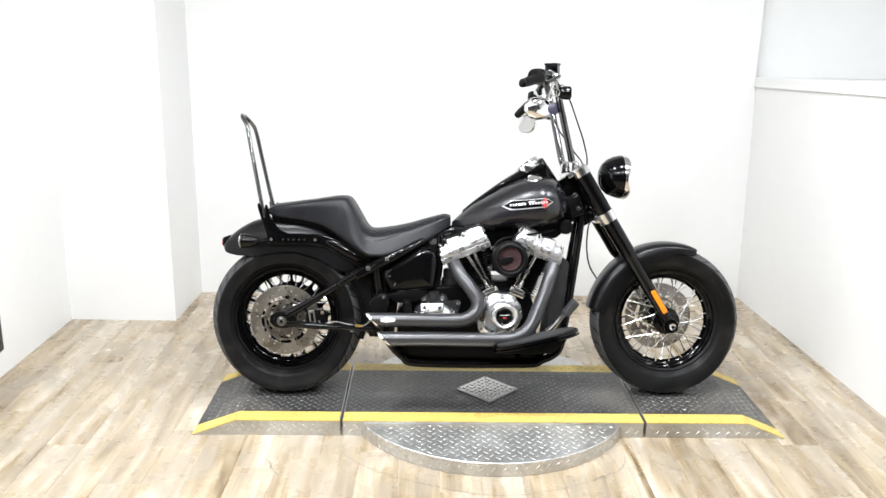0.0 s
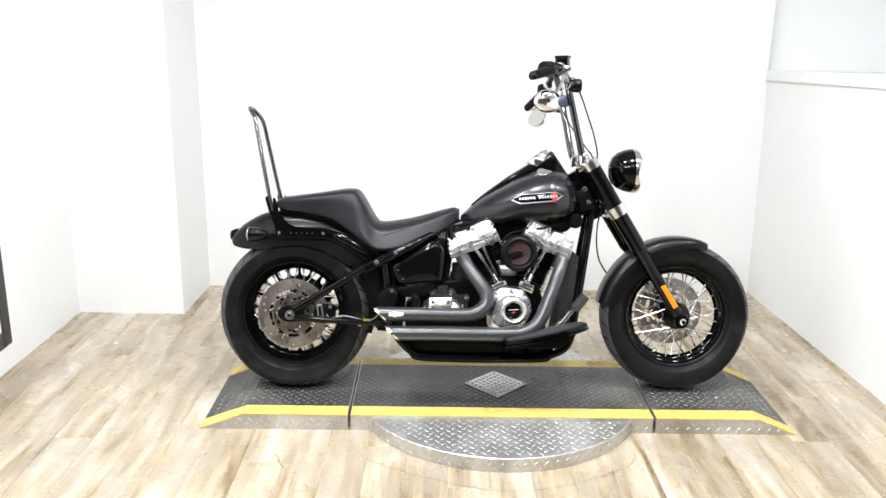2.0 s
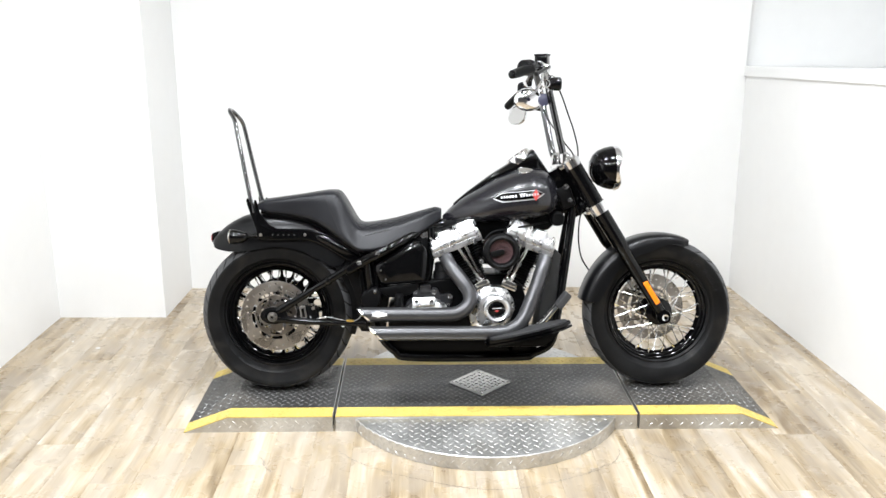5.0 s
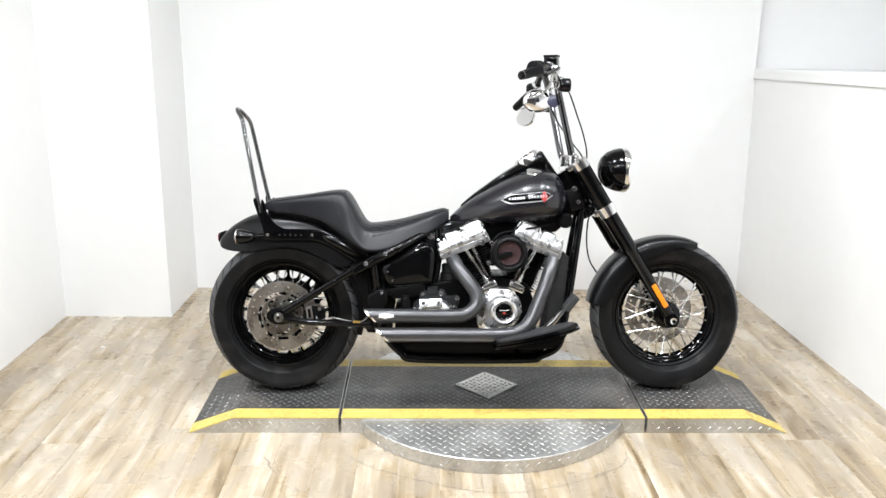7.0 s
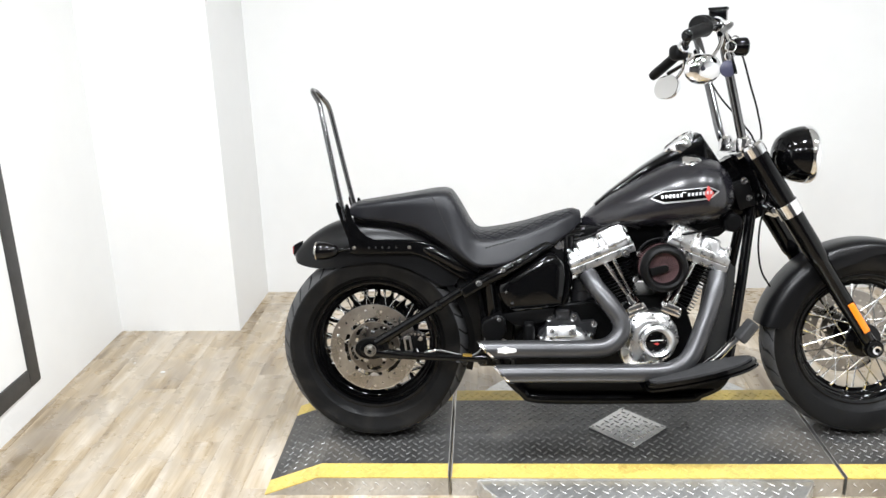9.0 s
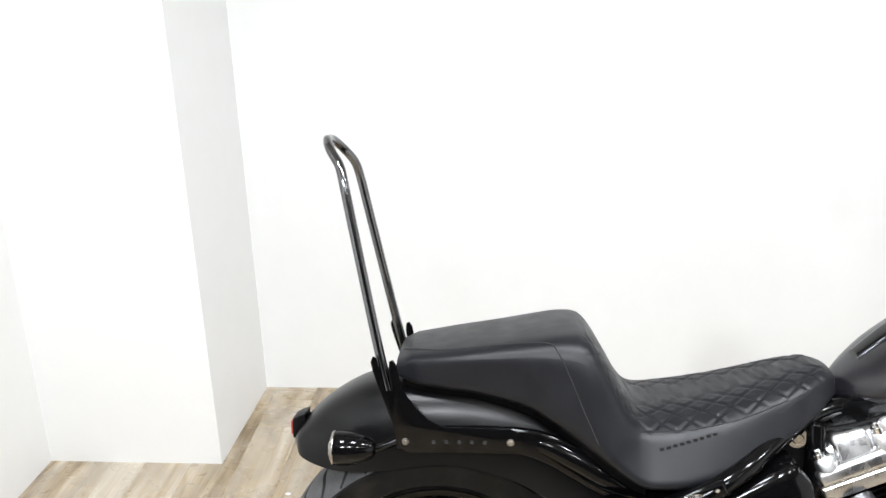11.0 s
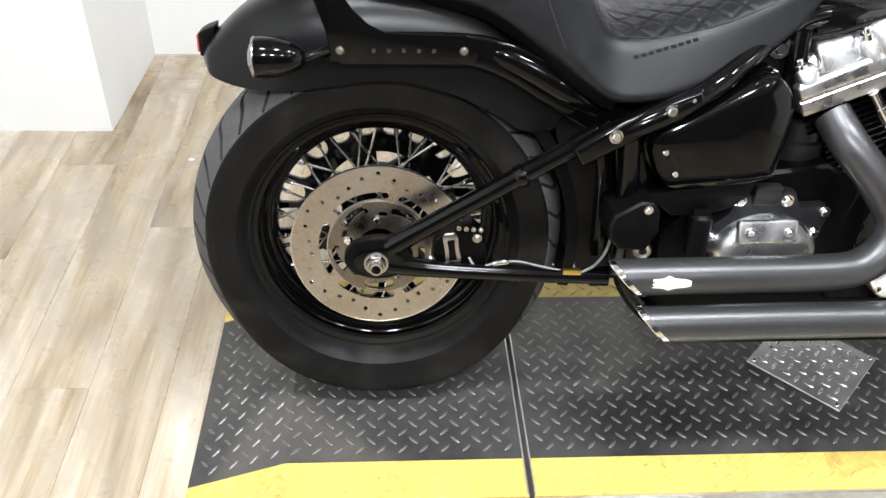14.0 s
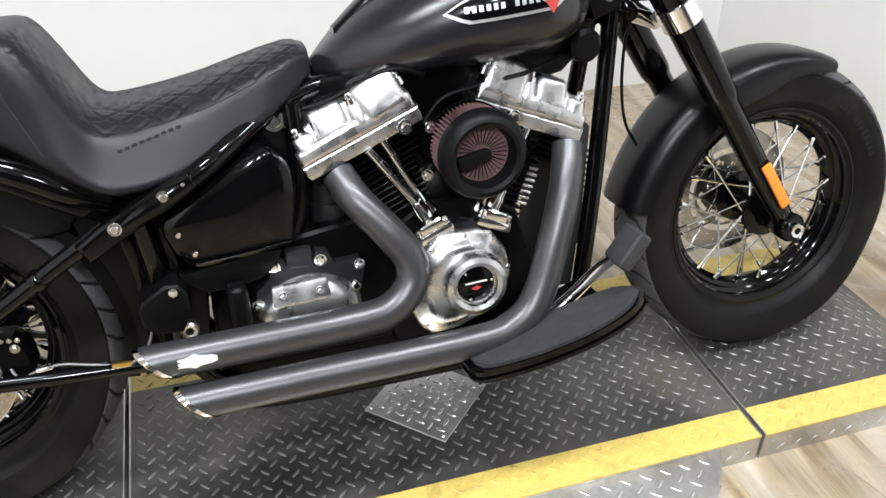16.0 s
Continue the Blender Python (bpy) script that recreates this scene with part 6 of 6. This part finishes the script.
box(bm, 0.046, 0.05, 0.034, pose(0.283, -0.205, 1.315, 0, 15, -25), 0.009, 3)
part("lever_perch", bm, CHROME, bar, "chrome lever perch")
bm = bmesh.new()
tube(bm, [(0.300, -0.20, 1.32), (0.292, -0.26, 1.312), (0.255, -0.33, 1.290), (0.225, -0.385, 1.272)], [0.008, 0.0075, 0.007, 0.008], 10, 6)
part("brake_lever", bm, GLOSS, bar)
bm = bmesh.new()
tube(bm, [(0.320, 0.262, 1.282), (0.330, 0.31, 1.268), (0.305, 0.38, 1.245), (0.265, 0.45, 1.218)], [0.008, 0.0075, 0.007, 0.008], 10, 6)
part("clutch_lever", bm, GLOSS, bar)


def bullet(x, y, z, m, name, mat=GLOSS):
    bm = bmesh.new()
    lathe(bm, [(0, -0.030), (0.012, -0.030), (0.020, -0.022), (0.0255, -0.005), (0.027, 0.012), (0.0265, 0.022), (0.022, 0.027), (0, 0.029)], (0, 0, 0), "x", 24)
    bmesh.ops.transform(bm, matrix=Matrix.Translation((x, y, z)) @ m, verts=bm.verts)
    return part(name, bm, mat, bar, "small black bullet turn signal")


bullet(0.314, -0.262, 1.248, Matrix(), "front_signal")
bullet(0.335, 0.300, 1.205, Matrix(), "front_signal")
bm = bmesh.new()
tube(bm, [(0.300, -0.262, 1.250), (0.288, -0.25, 1.262), (0.284, -0.22, 1.30)], 0.007, 10, 5)
part("signal_stalk", bm, CHROME, bar)
bm = bmesh.new()
tube(bm, [(0.315, 0.300, 1.206), (0.304, 0.29, 1.23), (0.300, 0.26, 1.275)], 0.007, 10, 5)
part("signal_stalk", bm, CHROME, bar)


def mirror(c, m, w, h, label):
    """A hanging rear-view mirror: chrome shell, glass towards its own -x."""
    bm = bmesh.new()
    rings = []
    for f, d in ((0.97, -0.004), (1.0, 0.0), (0.96, 0.010), (0.80, 0.020), (0.5, 0.027), (0.05, 0.030)):
        rings.append([(d, w * f * math.copysign(abs(math.cos(a)) ** 0.8, math.cos(a)), h * f * math.sin(a)) for a in np.linspace(0, 2 * math.pi, 36, endpoint=False)])
    skin(bm, rings)
    mm = Matrix.Translation(c) @ m
    bmesh.ops.transform(bm, matrix=mm, verts=bm.verts)
    shell = part("mirror", bm, CHROME, bar, label)
    bm = bmesh.new()
    ring = [(-0.0055, w * 0.93 * math.copysign(abs(math.cos(a)) ** 0.8, math.cos(a)), h * 0.93 * math.sin(a)) for a in np.linspace(0, 2 * math.pi, 36, endpoint=False)]
    bm.faces.new([bm.verts.new(p) for p in ring])
    bmesh.ops.transform(bm, matrix=mm, verts=bm.verts)
    part("mirror_glass", bm, MIRROR, shell, "mirror glass")
    return shell


mirror((0.213, -0.250, 1.187), pose(0, 0, 0, 0, 8, -68), 0.062, 0.045, "chrome mirror hanging under the grip")
mirror((0.250, 0.400, 1.165), pose(0, 0, 0, 0, 14, 42), 0.055, 0.046, "chrome mirror seen from its glass side")
bm = bmesh.new()
tube(bm, [(0.276, -0.225, 1.30), (0.268, -0.24, 1.26), (0.245, -0.25, 1.225), (0.222, -0.25, 1.205)], [0.008, 0.006, 0.006, 0.008], 10, 6)
part("mirror_stem", bm, CHROME, bar)
bm = bmesh.new()
tube(bm, [(0.292, 0.315, 1.275), (0.298, 0.34, 1.235), (0.28, 0.38, 1.195), (0.258, 0.40, 1.178)], [0.008, 0.006, 0.006, 0.008], 10, 6)
part("mirror_stem", bm, CHROME, bar)
for s in (-1, 1):
    bm = bmesh.new()
    lathe(bm, [(0, -0.03), (0.022, -0.03), (0.024, -0.026), (0.024, 0.010), (0.018, 0.016), (0.016, 0.02)], (0.388, s * 0.098, 0.968), "z", 24)
    part("bar_riser", bm, CHROME, bar, "chrome bar riser")

# clamps, throttle body and pull cable at the right grip
bm = bmesh.new()
lathe(bm, [(0.0, -0.030), (0.026, -0.030), (0.030, -0.024), (0.030, 0.020), (0.026, 0.026), (0, 0.026)], (0, 0, 0), "y", 24)
bmesh.ops.transform(bm, matrix=Matrix.Translation((0.205, -0.262, 1.308)) @ pose(0, 0, 0, 0, 0, -38), verts=bm.verts)
part("throttle_housing", bm, PLASTIC, bar, "round black throttle housing")
for x, y, z in ((0.262, -0.222, 1.318), (0.286, 0.300, 1.302)):
    bm = bmesh.new()
    lathe(bm, [(0.015, -0.011), (0.021, -0.011), (0.0225, -0.008), (0.0225, 0.008), (0.021, 0.011), (0.015, 0.011)], (0, 0, 0), "y", 22, closed=True)
    bmesh.ops.transform(bm, matrix=Matrix.Translation((x, y, z)) @ pose(0, 0, 0, 0, 0, -35 if y < 0 else 25), verts=bm.verts)
    part("bar_clamp", bm, CHROME, bar, "chrome bar clamp")
bm = bmesh.new()
lathe(bm, [(0.0095, -0.002), (0.0115, -0.003), (0.0135, 0), (0.0115, 0.003), (0.0095, 0.002)], (0.306, -0.258, 1.268), "y", 18, closed=True)
part("signal_ring", bm, CHROME, bar, "chrome signal mount ring")

# cables
CABLES = [([(0.300, -0.20, 1.29), (0.345, -0.19, 1.235), (0.395, -0.13, 1.14), (0.430, -0.10, 1.057), (0.448, -0.08, 0.972), (0.435, 0.0, 0.88)], 0.0032),
          ([(0.33, 0.20, 1.27), (0.322, 0.12, 1.20), (0.345, 0.04, 1.12), (0.375, -0.03, 1.06)], 0.003),
          ([(0.345, -0.10, 1.10), (0.39, -0.07, 1.03), (0.43, -0.05, 0.985), (0.445, -0.03, 0.94)], 0.003),
          ([(0.478, -0.050, 0.75), (0.466, -0.048, 0.70), (0.464, -0.045, 0.62), (0.48, -0.035, 0.545), (0.515, -0.02, 0.49)], 0.0032),
          ([(0.34, -0.06, 0.70), (0.25, -0.13, 0.69), (0.17, -0.12, 0.675), (0.09, -0.12, 0.66), (0.05, -0.12, 0.62)], 0.004),
          ([(-0.16, -0.09, 0.66), (-0.10, -0.10, 0.675), (0.0, -0.115, 0.715), (0.06, -0.11, 0.70)], 0.005)]
for pts, r in CABLES:
    bm = bmesh.new()
    tube(bm, pts, r, 8, 10)
    part("cable", bm, PLASTIC, moto, "black control cable")

# drive belt, far side
bm = bmesh.new()
skin(bm, [[(x, y, z) for y, z in ((0.086, zz), (0.110, zz), (0.110, zz + 0.005), (0.086, zz + 0.005))] for x, zz in ((-0.80, 0.146), (-0.40, 0.262), (-0.22, 0.30))])
skin(bm, [[(x, y, z) for y, z in ((0.086, zz), (0.110, zz), (0.110, zz + 0.005), (0.086, zz + 0.005))] for x, zz in ((-0.80, 0.478), (-0.40, 0.42), (-0.22, 0.40))])
part("drive_belt", bm, RUBBER, moto)

# keys hanging from the brake lever
keys = tagged(new("key_ring"), "chrome key ring and round dark blue fob on the brake lever", "keys")
keys.matrix_basis = moto.matrix_basis @ pose(0.262, -0.345, 1.180)
FOB = material("dark_blue_fob", (0.035, 0.035, 0.06), 0.3, grain=0.15, scale=60, coat=0.3)
bm = bmesh.new()
lathe(bm, [(0, -0.003), (0.020, -0.003), (0.0235, -0.0015), (0.0235, 0.0015), (0.020, 0.003), (0, 0.003)], (0, 0, 0), "y", 28)
part("fob", bm, FOB, keys, "round dark blue fob")
for dz, r, dx in ((0.036, 0.013, 0.003), (0.062, 0.015, 0.006)):
    bm = bmesh.new()
    lathe(bm, [(r - 0.0018, -0.0012), (r, -0.0018), (r + 0.0018, 0), (r, 0.0018), (r - 0.0018, 0.0012)], (dx, 0, dz), "y", 24, closed=True)
    part("ring", bm, CHROME, keys)
bm = bmesh.new()
slab(bm, [(0.004, 0.044), (0.010, 0.040), (0.026, -0.012), (0.021, -0.016), (0.016, -0.014)], -0.006, -0.004, 0.0008)
part("key", bm, PLASTIC, keys, "dark key")

# ---- floor planks ----
PW, PL = 0.152, 1.22
bm = bmesh.new()
box(bm, PW - 0.0004, PL - 0.0004, 0.006, pose(0, 0, -0.003), 0.0004, 1)
plank = part("plank", bm, PLANK, floor, smooth=False)
first = True
for i in range(28):
    for j in range(7):
        x, y = -2.29 + PW * (i + 0.5), ROOM_Y0 - 0.6 + PL * (j + 0.5) + (0.37 * i) % 1.0 * PL * 0.9
        y0, y1 = max(y - PL / 2, ROOM_Y0 - 0.05), min(y + PL / 2, 1.60)
        if y1 - y0 < 0.03:
            continue
        o = plank if first else again(plank)
        first = False
        o.matrix_basis = pose(x, (y0 + y1) / 2, 0.0) @ Matrix.Diagonal((1, (y1 - y0 - 0.0004) / (PL - 0.0004), 1, 1))
